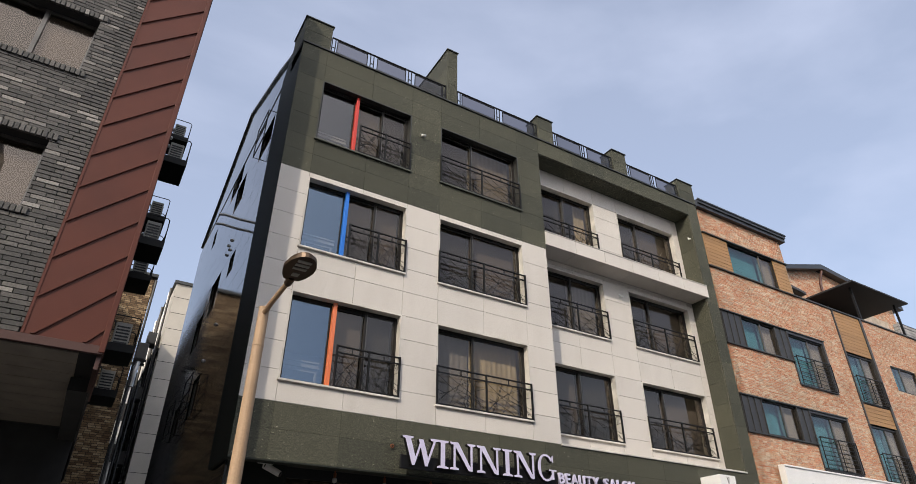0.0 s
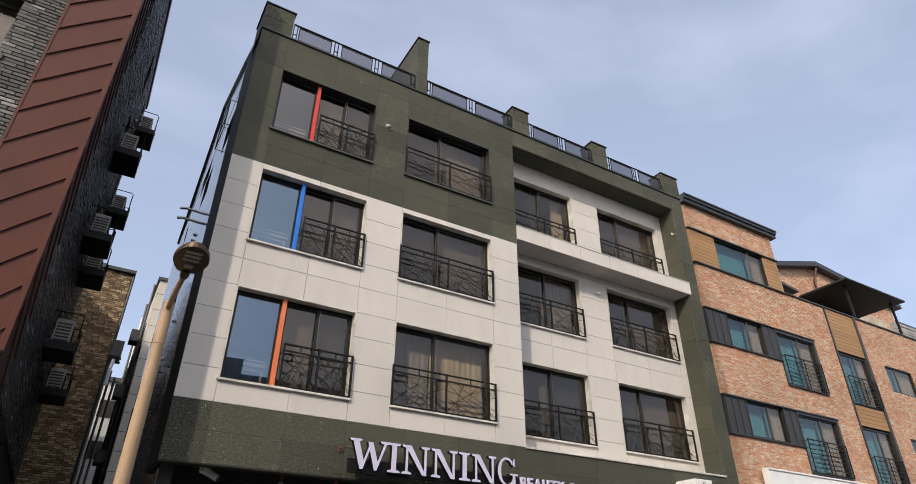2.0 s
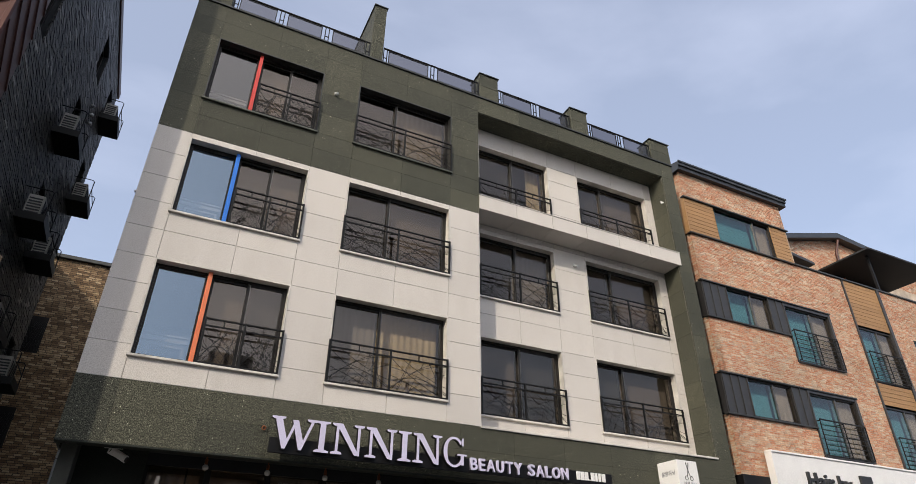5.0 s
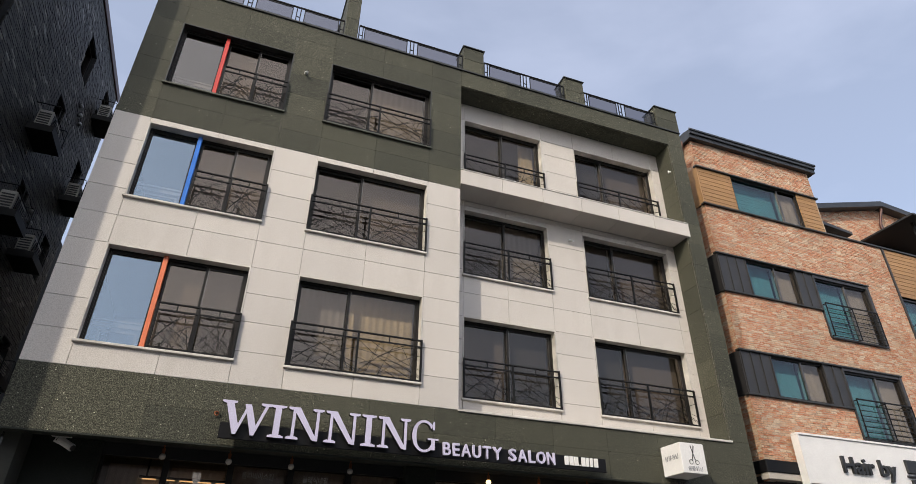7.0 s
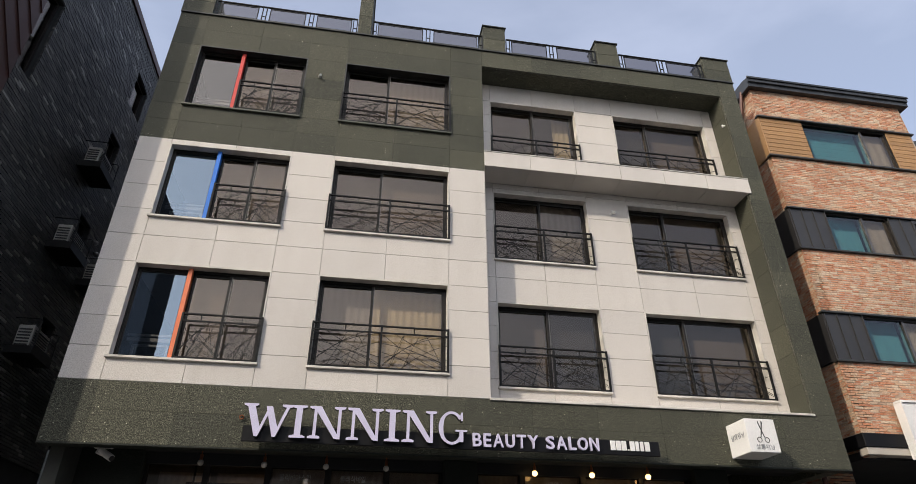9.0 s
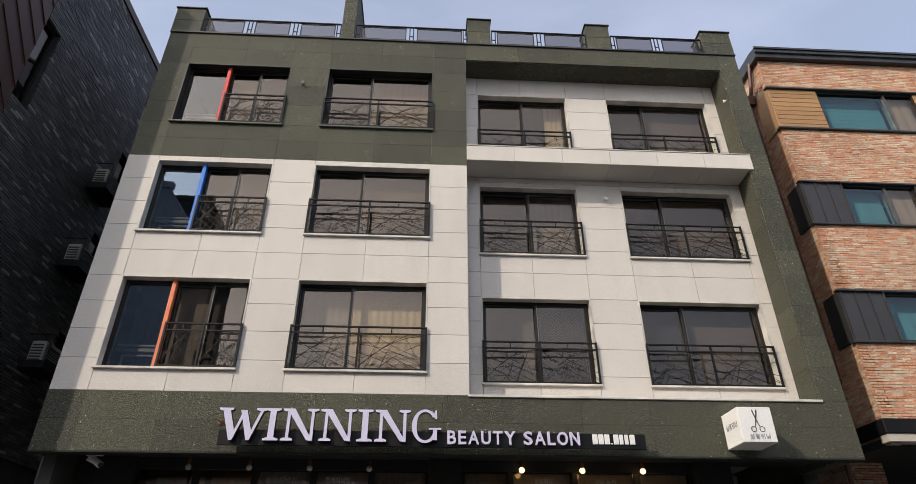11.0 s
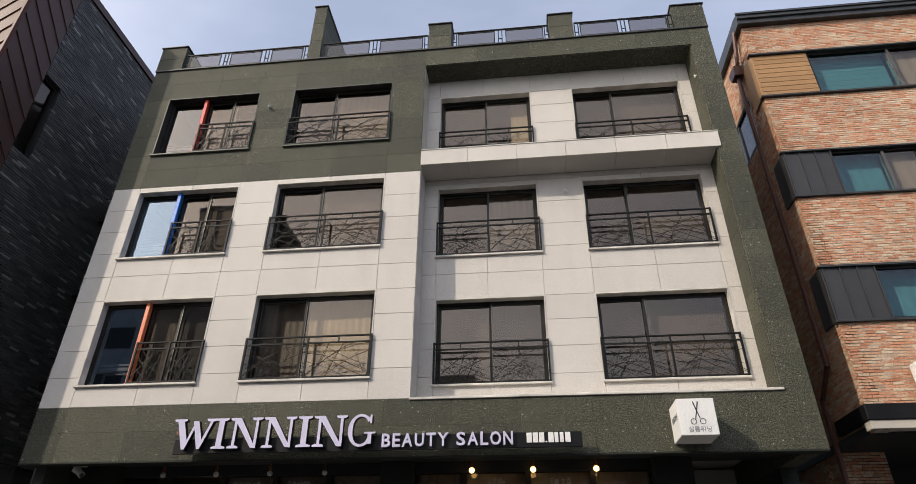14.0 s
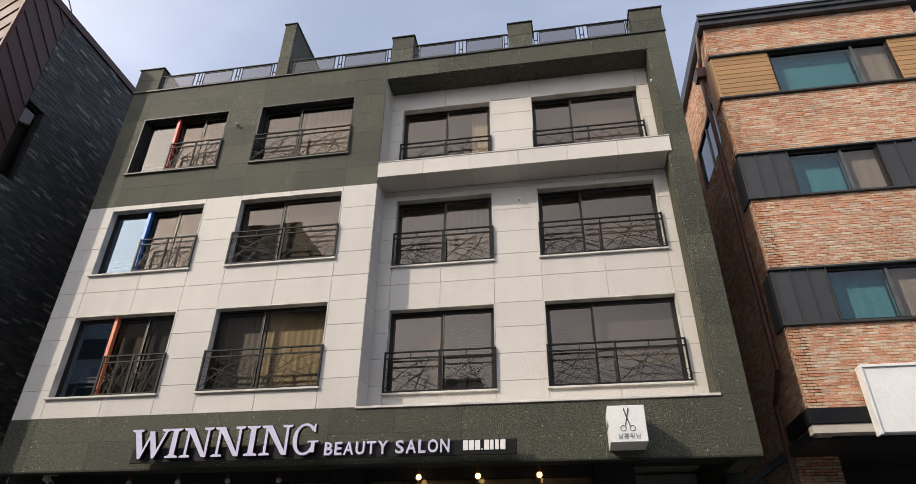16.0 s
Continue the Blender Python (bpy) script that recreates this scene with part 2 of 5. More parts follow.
RED, BLUE, ORANGE = (plain(k, c, 0.4, 0, 0.06) for k, c in (("red_paint", (0.62, 0.05, 0.035)), ("blue_paint", (0.01, 0.17, 0.66)), ("orange_paint", (0.76, 0.19, 0.075))))
SIGN_BLACK = plain("black_sign_sheet", (0.008, 0.008, 0.009), 0.45, 0, 0.2, 3.0, 60.0, 0.1, 0.2)
SIGN_FACE = plain("pale_lavender_acrylic", (0.60, 0.57, 0.74), 0.35, 0, 0.03)
SIGN_WHITE = plain("white_acrylic", (0.82, 0.81, 0.79), 0.4, 0, 0.03)
INK = plain("black_vinyl", (0.02, 0.02, 0.02), 0.5)
INK_GREY = plain("grey_vinyl", (0.2, 0.21, 0.23), 0.5)
SOFFIT = plain("dark_soffit_board", (0.026, 0.026, 0.027), 0.55, 0, 0.2, 2.0, 60.0, 0.1, 0.25)
STEEL_RED = plain("oxide_red_metal_sheet", (0.098, 0.029, 0.019), 0.5, 0.0, 0.1, 1.2, 150.0, 0.12, 0.25)
STEEL_BROWN = plain("dark_brown_metal_sheet", (0.075, 0.035, 0.028), 0.45, 0.25, 0.1, 1.2, 220.0, 0.08)
# palest stops: sparse light bricks, with added ones as painted sun glints
GREY_BRICK = bricks("charcoal_brick", [(0.0, (0.042, 0.041, 0.04)), (0.4, (0.064, 0.062, 0.06)), (0.75, (0.086, 0.082, 0.078)), (0.935, (0.11, 0.104, 0.098)), (0.98, (0.25, 0.24, 0.225))], 0.58, 0.35, 0.38)
GREY_MORTAR = plain("dark_mortar", (0.03, 0.03, 0.03), 0.95)
RED_BRICK = bricks("old_red_brick", [(0.0, (0.44, 0.18, 0.1)), (0.25, (0.54, 0.24, 0.135)), (0.5, (0.54, 0.3, 0.185)), (0.7, (0.55, 0.37, 0.245)), (0.88, (0.6, 0.47, 0.35)), (1.0, (0.38, 0.235, 0.16))], smear=(0.62, 0.53, 0.42))
RED_MORTAR = plain("pale_mortar", (0.46, 0.38, 0.3), 0.95)
TAN_BRICK = bricks("tan_brick", [(0.0, (0.13, 0.085, 0.05)), (0.5, (0.27, 0.185, 0.11)), (0.8, (0.4, 0.295, 0.18)), (1.0, (0.52, 0.41, 0.27))])
TAN_MORTAR = plain("dark_tan_mortar", (0.035, 0.03, 0.026), 0.95)
GREY_METAL = plain("charcoal_metal_panel", (0.056, 0.054, 0.054), 0.42, 0.4, 0.1)
EAVE = plain("dark_grey_eave_metal", (0.05, 0.053, 0.056), 0.4, 0.4)
TIMBER = wood("cedar_siding", (0.28, 0.145, 0.055), (0.42, 0.24, 0.10))
STONE_GREY = plain("grey_stone_course", (0.3, 0.29, 0.28), 0.85, 0, 0.3, 2.0)
BEIGE = plain("beige_render", (0.5, 0.46, 0.4), 0.85, 0, 0.15, 0.6)
POLE = plain("tan_painted_steel", (0.42, 0.28, 0.17), 0.62, 0.0, 0.12)
LAMP_HEAD = plain("bronze_lamp_housing", (0.10, 0.065, 0.04), 0.4, 0.5)
# pale colour of the slats that imitate banded reflections
SLAT_TEAL = plain("pale_reflection_band", (0.4, 0.44, 0.44), 0.7, 0, 0.04)
LED = plain("led_lens", (0.55, 0.52, 0.46), 0.25, 0.0, 0.1)
AC_BODY = plain("ivory_ac_casing", (0.33, 0.32, 0.29), 0.5)
PIPE_BROWN = plain("brown_downpipe", (0.09, 0.04, 0.03), 0.4, 0.3)
STEEL = plain("galvanised_steel", (0.35, 0.35, 0.35), 0.35, 0.8)
WHITE_PLASTIC = plain("white_plastic", (0.7, 0.7, 0.68), 0.4)
COPPER = plain("copper_socket", (0.32, 0.11, 0.05), 0.35, 0.7)
STRIP_LIT = glow("warm_strip_lamp", (1.0, 0.6, 0.28), 0.9)
BULB_LIT, BULB_OFF = glow("warm_bulb", (1.0, 0.64, 0.27), 2.6), plain("opal_bulb", (0.6, 0.58, 0.54), 0.15)
ASPHALT = plain("asphalt", (0.05, 0.05, 0.052), 0.9, 0, 0.25, 0.8, 120.0, 0.5)
PAVING = plain("paving", (0.17, 0.165, 0.155), 0.85, 0, 0.15)
CONCRETE = plain("pale_concrete", (0.42, 0.41, 0.39), 0.85, 0, 0.15, 0.5)


# ---- geometry ----
class Geo:
    """Collects verts and faces of one part; slot is the material index of the faces that follow."""

    def __init__(self):
        self.v, self.f, self.s, self.slot = [], [], [], 0

    def put(self, verts, faces):
        k = len(self.v)
        self.v += [tuple(p) for p in verts]
        self.f += [tuple(i + k for i in f) for f in faces]
        self.s += [self.slot] * len(faces)
        return self

    def box(self, x0, x1, y0, y1, z0, z1, c=0.0):
        """A box; with c its edges are chamfered."""
        if c <= 0:
            p = [(x, y, z) for z in (z0, z1) for y in (y0, y1) for x in (x0, x1)]
            return self.put(p, [(0, 2, 3, 1), (4, 5, 7, 6), (0, 1, 5, 4), (2, 6, 7, 3), (0, 4, 6, 2), (1, 3, 7, 5)])
        c = min(c, (x1 - x0) / 3, (y1 - y0) / 3, (z1 - z0) / 3)
        p = []
        for sx in (0, 1):
            for sy in (0, 1):
                for sz in (0, 1):
                    X, Y, Z = (x0, x1)[sx], (y0, y1)[sy], (z0, z1)[sz]
                    dx, dy, dz = c - 2 * c * sx, c - 2 * c * sy, c - 2 * c * sz
                    p += [(X, Y + dy, Z + dz), (X + dx, Y, Z + dz), (X + dx, Y + dy, Z)]
        a = lambda sx, sy, sz, k: (sx * 4 + sy * 2 + sz) * 3 + k
        f = []
        f += [(a(0, 0, 0, 0), a(0, 0, 1, 0), a(0, 1, 1, 0), a(0, 1, 0, 0)), (a(1, 0, 0, 0), a(1, 1, 0, 0), a(1, 1, 1, 0), a(1, 0, 1, 0))]
        f += [(a(0, 0, 0, 1), a(1, 0, 0, 1), a(1, 0, 1, 1), a(0, 0, 1, 1)), (a(0, 1, 0, 1), a(0, 1, 1, 1), a(1, 1, 1, 1), a(1, 1, 0, 1))]
        f += [(a(0, 0, 0, 2), a(0, 1, 0, 2), a(1, 1, 0, 2), a(1, 0, 0, 2)), (a(0, 0, 1, 2), a(1, 0, 1, 2), a(1, 1, 1, 2), a(0, 1, 1, 2))]
        for i in (0, 1):
            for j in (0, 1):
                f.append((a(i, j, 0, 0), a(i, j, 0, 1), a(i, j, 1, 1), a(i, j, 1, 0)) if i != j else (a(i, j, 0, 1), a(i, j, 0, 0), a(i, j, 1, 0), a(i, j, 1, 1)))
                f.append((a(i, 0, j, 0), a(i, 0, j, 2), a(i, 1, j, 2), a(i, 1, j, 0)) if i == j else (a(i, 0, j, 2), a(i, 0, j, 0), a(i, 1, j, 0), a(i, 1, j, 2)))
                f.append((a(0, i, j, 1), a(0, i, j, 2), a(1, i, j, 2), a(1, i, j, 1)) if i != j else (a(0, i, j, 2), a(0, i, j, 1), a(1, i, j, 1), a(1, i, j, 2)))
        for i in (0, 1):
            for j in (0, 1):
                for k in (0, 1):
                    t = (a(i, j, k, 0), a(i, j, k, 1), a(i, j, k, 2))
                    f.append(t if (i + j + k) % 2 else t[::-1])
        return self.put(p, f)

    def prism(self, poly, d0, d1, axis="y"):
        """A polygon extruded from d0 to d1 along an axis; the polygon is in (x, z), (y, z) or (x, y)."""
        at = {"y": lambda p, d: (p[0], d, p[1]), "x": lambda p, d: (d, p[0], p[1]), "z": lambda p, d: (p[0], p[1], d)}[axis]
        n = len(poly)
        vs = [at(p, d) for d in (d0, d1) for p in poly]
        return self.put(vs, [tuple(range(n - 1, -1, -1)), tuple(range(n, 2 * n))] + [(i, (i + 1) % n, n + (i + 1) % n, n + i) for i in range(n)])

    def tube(self, pts, r, sides=8, taper=None):
        """A round bar along points."""
        pts = [Vector(p) for p in pts]
        rings = []
        for i, p in enumerate(pts):
            d = (pts[min(i + 1, len(pts) - 1)] - pts[max(i - 1, 0)]).normalized()
            a = d.cross(Vector((0, 0, 1)) if abs(d.z) < 0.9 else Vector((0, 1, 0))).normalized()
            b = d.cross(a)
            rr = r if taper is None else r + (taper - r) * i / (len(pts) - 1)
            rings.append([p + rr * (math.cos(q) * a + math.sin(q) * b) for q in (2 * math.pi * (k + 0.5) / sides for k in range(sides))])
        n = len(rings)
        f = [(i * sides + k, i * sides + (k + 1) % sides, (i + 1) * sides + (k + 1) % sides, (i + 1) * sides + k) for i in range(n - 1) for k in range(sides)]
        f += [tuple(range(sides - 1, -1, -1)), tuple(range((n - 1) * sides, n * sides))]
        return self.put([v for ring in rings for v in ring], f)

    def ball(self, x, y, z, r, rings=6, sides=10, squash=1.0):
        vs = [(x + r * math.sin(math.pi * i / rings) * math.cos(2 * math.pi * k / sides), y + r * math.sin(math.pi * i / rings) * math.sin(2 * math.pi * k / sides), z + squash * r * math.cos(math.pi * i / rings)) for i in range(rings + 1) for k in range(sides)]
        return self.put(vs, [(i * sides + k, (i + 1) * sides + k, (i + 1) * sides + (k + 1) % sides, i * sides + (k + 1) % sides) for i in range(rings) for k in range(sides)])

    def mesh(self, name):
        me = bpy.data.meshes.new(name)
        me.from_pydata(self.v, [], self.f)
        me.polygons.foreach_set("material_index", self.s)
        me.validate()
        bm = bmesh.new()
        bm.from_mesh(me)
        if len(bm.faces) < 3000:
            bmesh.ops.recalc_face_normals(bm, faces=bm.faces)
        bm.to_mesh(me)
        bm.free()
        return me


def part(name, geo, mats, parent=None, label=""):
    """Links a Geo or a mesh as one mesh object, under a thing or a part."""
    me = geo.mesh(name) if isinstance(geo, Geo) else geo
    for m in mats if isinstance(mats, (list, tuple)) else [mats]:
        if m.name not in me.materials:
            me.materials.append(m)
    ob = new(name, me)
    if parent is not None:
        ob.parent = parent
    return tagged(ob, label)


def thing(name, at, label, category, group="", kind=""):
    """An Empty at a thing's base; its parts are built in world places and hung under it."""
    ob = new(name)
    ob.empty_display_size = 0.2
    ob.location = at
    bpy.context.view_layer.update()
    return tagged(ob, label, category, group, kind)


def hang(ob, parent):
    """Parents an object built in world places without moving it."""
    ob.parent = parent
    ob.matrix_parent_inverse = Matrix.Translation(-parent.location)
    return ob


def add(name, geo, mats, parent, label=""):
    return hang(part(name, geo, mats, None, label), parent)


def pane_geo(x0, x1, y0, y1, z0, z1, face="y"):
    """A pane: its outer face carries the glass, the rest is clear."""
    g = Geo()
    p = [(x, y, z) for z in (z0, z1) for y in (y0, y1) for x in (x0, x1)]
    f = [(0, 2, 3, 1), (4, 5, 7, 6), (0, 1, 5, 4), (2, 6, 7, 3), (0, 4, 6, 2), (1, 3, 7, 5)]
    g.put(p, f)
    outer = {"y": 2, "x-": 4, "x+": 5}[face]
    g.s = [0 if i == outer else 1 for i in range(6)]
    return g


def cut(rects, hole):
    """Rectangles (u0, u1, v0, v1) less one hole."""
    out = []
    a0, a1, b0, b1 = hole
    for u0, u1, v0, v1 in rects:
        if a0 >= u1 or a1 <= u0 or b0 >= v1 or b1 <= v0:
            out.append((u0, u1, v0, v1))
            continue
        if v0 < b0:
            out.append((u0, u1, v0, b0))
        if b1 < v1:
            out.append((u0, u1, b1, v1))
        w0, w1 = max(v0, b0), min(v1, b1)
        if u0 < a0:
            out.append((u0, a0, w0, w1))
        if a1 < u1:
            out.append((a1, u1, w0, w1))
    return out


def wall_geo(rect, holes, n0, n1, axis="y"):
    """A wall slab with openings as one closed mesh, along x (axis y) or along y (axis x)."""
    u0, u1, v0, v1 = rect
    us = sorted({u0, u1, *(u for h in holes for u in h[:2] if u0 < u < u1)})
    vs = sorted({v0, v1, *(v for h in holes for v in h[2:] if v0 < v < v1)})
    solid = lambda i, j: 0 <= i < len(us) - 1 and 0 <= j < len(vs) - 1 and not any(h[0] < (us[i] + us[i + 1]) / 2 < h[1] and h[2] < (vs[j] + vs[j + 1]) / 2 < h[3] for h in holes)
    g, index = Geo(), {}

    def at(i, j, k):
        if (i, j, k) not in index:
            n = n1 if k else n0
            index[i, j, k] = len(g.v)
            g.v.append((us[i], n, vs[j]) if axis == "y" else (n, us[i], vs[j]))
        return index[i, j, k]
    for i in range(len(us) - 1):
        for j in range(len(vs) - 1):
            if not solid(i, j):
                continue
            q = [(i, j), (i + 1, j), (i + 1, j + 1), (i, j + 1)]
            g.f.append(tuple(at(*p, 0) for p in q))
            g.f.append(tuple(at(*p, 1) for p in q[::-1]))
            for (di, dj), (p, r) in zip(((0, -1), (1, 0), (0, 1), (-1, 0)), zip(q, q[1:] + q[:1])):
                if not solid(i + di, j + dj):
                    g.f.append((at(*r, 0), at(*p, 0), at(*p, 1), at(*r, 1)))
    g.s = [0] * len(g.f)
    return g


def panels(parent, xs, zs, holes, y0, y1, mat, gap=0.003, c=0.003, name="stone_panel"):
    """Stone slabs on a wall that faces -y, each one a piece of its own."""
    for x0, x1 in zip(xs, xs[1:]):
        for z0, z1 in zip(zs, zs[1:]):
            rects = [(x0, x1, z0, z1)]
            for h in holes:
                rects = cut(rects, h)
            for a, b, p, q in rects:
                if b - a > 0.05 and q - p > 0.05:
                    add(name, Geo().box(a + gap, b - gap, y0 + random.uniform(0, 0.0015), y1, p + gap, q - gap, c), mat, parent)


def brick_fill(g, face, n, u0, u1, v0, v1, length, height, joint, holes=(), depth=0.05, rough=0.004, pick=None, shift=0.5, n_in=0.012, vary=0.12):
    """Courses of bricks on a wall face. face: "front" (towards -y, u is x), "east" (towards +x, u is y), "west" (towards -x).
    Bricks that pick() chooses come back as boxes of their own."""
    own, rows = [], int((v1 - v0) / height + 0.5)
    hh = (v1 - v0) / rows
    for r in range(rows):
        z0 = v0 + r * hh
        u = u0 - random.random() * length * (2.5 * vary) - (length * shift if r % 2 else 0)
        while u < u1:
            ln = length * random.uniform(1 - vary, 1 + 0.8 * vary)
            a, b = max(u, u0), min(u + ln, u1)
            u += ln
            if b - a < 0.03:
                continue
            for a2, b2, p, q in cut_many((a + joint / 2, b - joint / 2, z0 + joint / 2, z0 + hh - joint / 2), holes):
                if b2 - a2 < 0.02 or q - p < 0.015:
                    continue
                out = random.uniform(-rough, rough)
                t = random.uniform(-0.0025, 0.0025)
                lo, hi = p + t, q + t + random.uniform(-0.002, 0.002)
                if face == "front":
                    bx = (a2, b2, n - n_in + out, n + depth, lo, hi)
                elif face == "east":
                    bx = (n - depth, n + n_in + out, a2, b2, lo, hi)
                else:
                    bx = (n - n_in + out, n + depth, a2, b2, lo, hi)
                if pick and pick(*bx):
                    own.append(bx)
                else:
                    g.box(*bx)
    return own


def cut_many(rect, holes):
    rects = [rect]
    for h in holes:
        rects = cut(rects, h)
    return rects


def own_bricks(boxes, mat, parent, name="brick"):
    """Bricks that are objects of their own, on a few shared meshes."""
    shared = {}
    for x0, x1, y0, y1, z0, z1 in boxes[:300]:
        key = (round((x1 - x0) / 0.02), round((z1 - z0) / 0.01), round((y1 - y0) / 0.02))
        if key not in shared:
            sx, sy, sz = (x1 - x0) / 2, (y1 - y0) / 2, (z1 - z0) / 2
            me = Geo().box(-sx, sx, -sy, sy, -sz, sz, 0.004).mesh(name)
            me.materials.append(mat)
            me["wide"], me["high"] = x1 - x0, z1 - z0
            shared[key] = me
        ob = new(name, shared[key])
        ob.scale = ((x1 - x0) / shared[key].get("wide"), 1.0, (z1 - z0) / shared[key].get("high"))
        ob.location = ((x0 + x1) / 2, (y0 + y1) / 2, (z0 + z1) / 2)
        hang(ob, parent)
    rest = Geo()
    for bx in boxes[300:]:
        rest.box(*bx)
    return rest


def glyphs(body, width, height, depth, bold=0.0):
    """A line of the built-in font as one mesh, fitted to a width and a height; it faces -y with its lower left at the origin."""
    cu = bpy.data.curves.new("line", "FONT")
    cu.body, cu.size, cu.extrude, cu.resolution_u, cu.offset = body, 1.0, 0.5, 3, bold
    ob = new("line", cu)
    bpy.context.view_layer.update()
    me = bpy.data.meshes.new_from_object(ob.evaluated_get(bpy.context.evaluated_depsgraph_get()))
    bpy.data.objects.remove(ob)
    co = np.zeros(len(me.vertices) * 3)
    me.vertices.foreach_get("co", co)
    co = co.reshape(-1, 3)
    lo, hi = co.min(0), co.max(0)
    u = (co[:, 0] - lo[0]) / max(hi[0] - lo[0], 1e-6) * width
    v = (co[:, 1] - lo[1]) / max(hi[1] - lo[1], 1e-6) * height
    w = co[:, 2] * depth
    me.vertices.foreach_set("co", np.stack([u, -w, v], 1).ravel())
    me.update()
    return me


# ---- ground ----
tagged(part("ground", Geo().box(-300, 300, -300, 300, -0.6, -0.12), ASPHALT), "dark asphalt ground of the street", "ground", kind="structure")
tagged(part("road", Geo().box(-60, 60, -4.5, 7.6, -0.12, -0.1), ASPHALT), "asphalt street in front of the houses", "road", kind="structure")
tagged(part("pavement", Geo().box(-60, 60, 7.6, 60, -0.12, 0.0, 0.02).box(-60, 60, -30, -4.5, -0.12, 0.0, 0.02), PAVING), "pale concrete pavement with a low kerb", "pavement", kind="structure")

# ---- main building: white and green stone ----
F, R = 10.95, 11.53
X0, X1 = 2.42, 16.19
AX, BX, CX, DX = (3.05, 5.41), (6.27, 8.70), (9.77, 11.96), (12.93, 15.45)
ROW = [(5.33, 7.10), (8.08, 9.81), (10.86, 12.63)]
main = thing("apartment_building", (9.3, 17.0, 0.0), "four-storey apartment block clad in white and dark green granite", "building")
front_holes = [(*cx, *rz) for cx in (AX, BX) for rz in ROW] + [(9.47, 15.72, 4.93, 13.1)]
rec_holes = [(*cx, *rz) for cx in (CX, DX) for rz in (ROW[0], ROW[1], (10.47, 12.55))]
wall = add("front_wall", wall_geo((X0 + 0.02, X1 - 0.02, 3.97, 13.6), front_holes, F + 0.03, F + 0.3), JOINT, main)
rear = add("recess_wall", wall_geo((9.47, 15.72, 4.93, 13.12), rec_holes, R + 0.03, R + 0.3), JOINT, main)

xs_w = [X0, 3.05, 4.30, 5.41, 6.27, 7.47, 8.70, 9.47]
zs_w = [4.93, 5.50, 6.04, 6.58, 7.10, 7.66, 8.22, 8.77, 9.33, 9.92]
panels(wall, xs_w, zs_w, front_holes, F, F + 0.03, WHITE_STONE)
panels(wall, xs_w, [9.92, 10.42, 10.86, 11.45, 12.04, 12.63, 13.14, 13.62], front_holes, F, F + 0.03, GREEN_STONE, 0.0016, 0.0005)
panels(wall, [9.47, 10.74, 12.0, 13.25, 14.5, 15.72, X1], [13.1, 13.62], [], F, F + 0.03, GREEN_STONE, 0.0016, 0.0005)
panels(wall, [15.72, X1], [4.93, 5.55, 6.17, 6.79, 7.41, 8.03, 8.65, 9.27, 9.9, 10.5, 11.15, 11.8, 12.45, 13.1], [], F, F + 0.03, GREEN_STONE, 0.0016, 0.0005)
panels(wall, [X0, 3.05, 4.3, 5.42, 6.6, 7.8, 9.0, 10.2, 11.4, 12.6, 13.8, 15.0, X1], [3.95, 4.46, 4.93], [], F, F + 0.03, GREEN_STONE, 0.0016, 0.0005)
xs_r = [9.47, 9.77, 10.84, 11.96, 12.93, 14.2, 15.45, 15.72]
panels(rear, xs_r, zs_w + [10.05], rec_holes, R, R + 0.03, WHITE_STONE)
panels(rear, xs_r, [10.46, 11.0, 11.55, 12.1, 12.55, 13.1], rec_holes, R, R + 0.03, WHITE_STONE)
# side cheeks of the recess
for z0, z1 in zip(zs_w[:-1] + [9.92], zs_w[1:] + [10.05]):
    if z1 - z0 > 0.05:
        add("stone_panel", Geo().box(9.44, 9.475, F + 0.032, R + 0.02, z0 + 0.004, z1 - 0.004), WHITE_STONE, wall)
for z0, z1 in zip([10.46, 11.0, 11.55, 12.1, 12.6], [11.0, 11.55, 12.1, 12.6, 13.1]):
    add("stone_panel", Geo().box(9.44, 9.475, F + 0.032, R + 0.02, z0 + 0.004, z1 - 0.004), WHITE_STONE, wall)
for i in range(13):
    z0 = 4.93 + i * 0.628
    add("stone_panel", Geo().box(15.7, 15.74, F + 0.032, R + 0.02, z0 + 0.003, z0 + 0.625), GREEN_STONE, wall)
for a, b in zip([9.47, 10.7, 11.95, 13.2, 14.45], [10.7, 11.95, 13.2, 14.45, 15.72]):
    add("soffit_panel", Geo().box(a + 0.0004, b - 0.0004, F + 0.032, R + 0.03, 13.085, 13.098), GREEN_STONE, wall)
add("ledge", Geo().box(9.45, 15.74, F - 0.03, R + 0.03, 4.90, 4.945, 0.006), SILL, main, "pale stone ledge under the recess")
# the deep white slab across the recess
slab = add("balcony_slab", Geo().box(9.48, 15.76, F + 0.0, R + 0.03, 10.09, 10.43), JOINT, main, "white granite slab band across the recess")
for a, b in zip([9.465, 10.5, 11.55, 12.6, 13.65, 14.7], [10.5, 11.55, 12.6, 13.65, 14.7, 15.78]):
    add("stone_panel", Geo().box(a + 0.003, b - 0.003, F - 0.035, F, 10.05, 10.44, 0.004), WHITE_STONE, slab)
    add("stone_panel", Geo().box(a + 0.003, b - 0.003, F, R + 0.0, 10.052, 10.09, 0.003), WHITE_STONE, slab)
add("coping", Geo().box(9.46, 15.785, F - 0.05, R + 0.02, 10.44, 10.465, 0.005), SILL, slab)

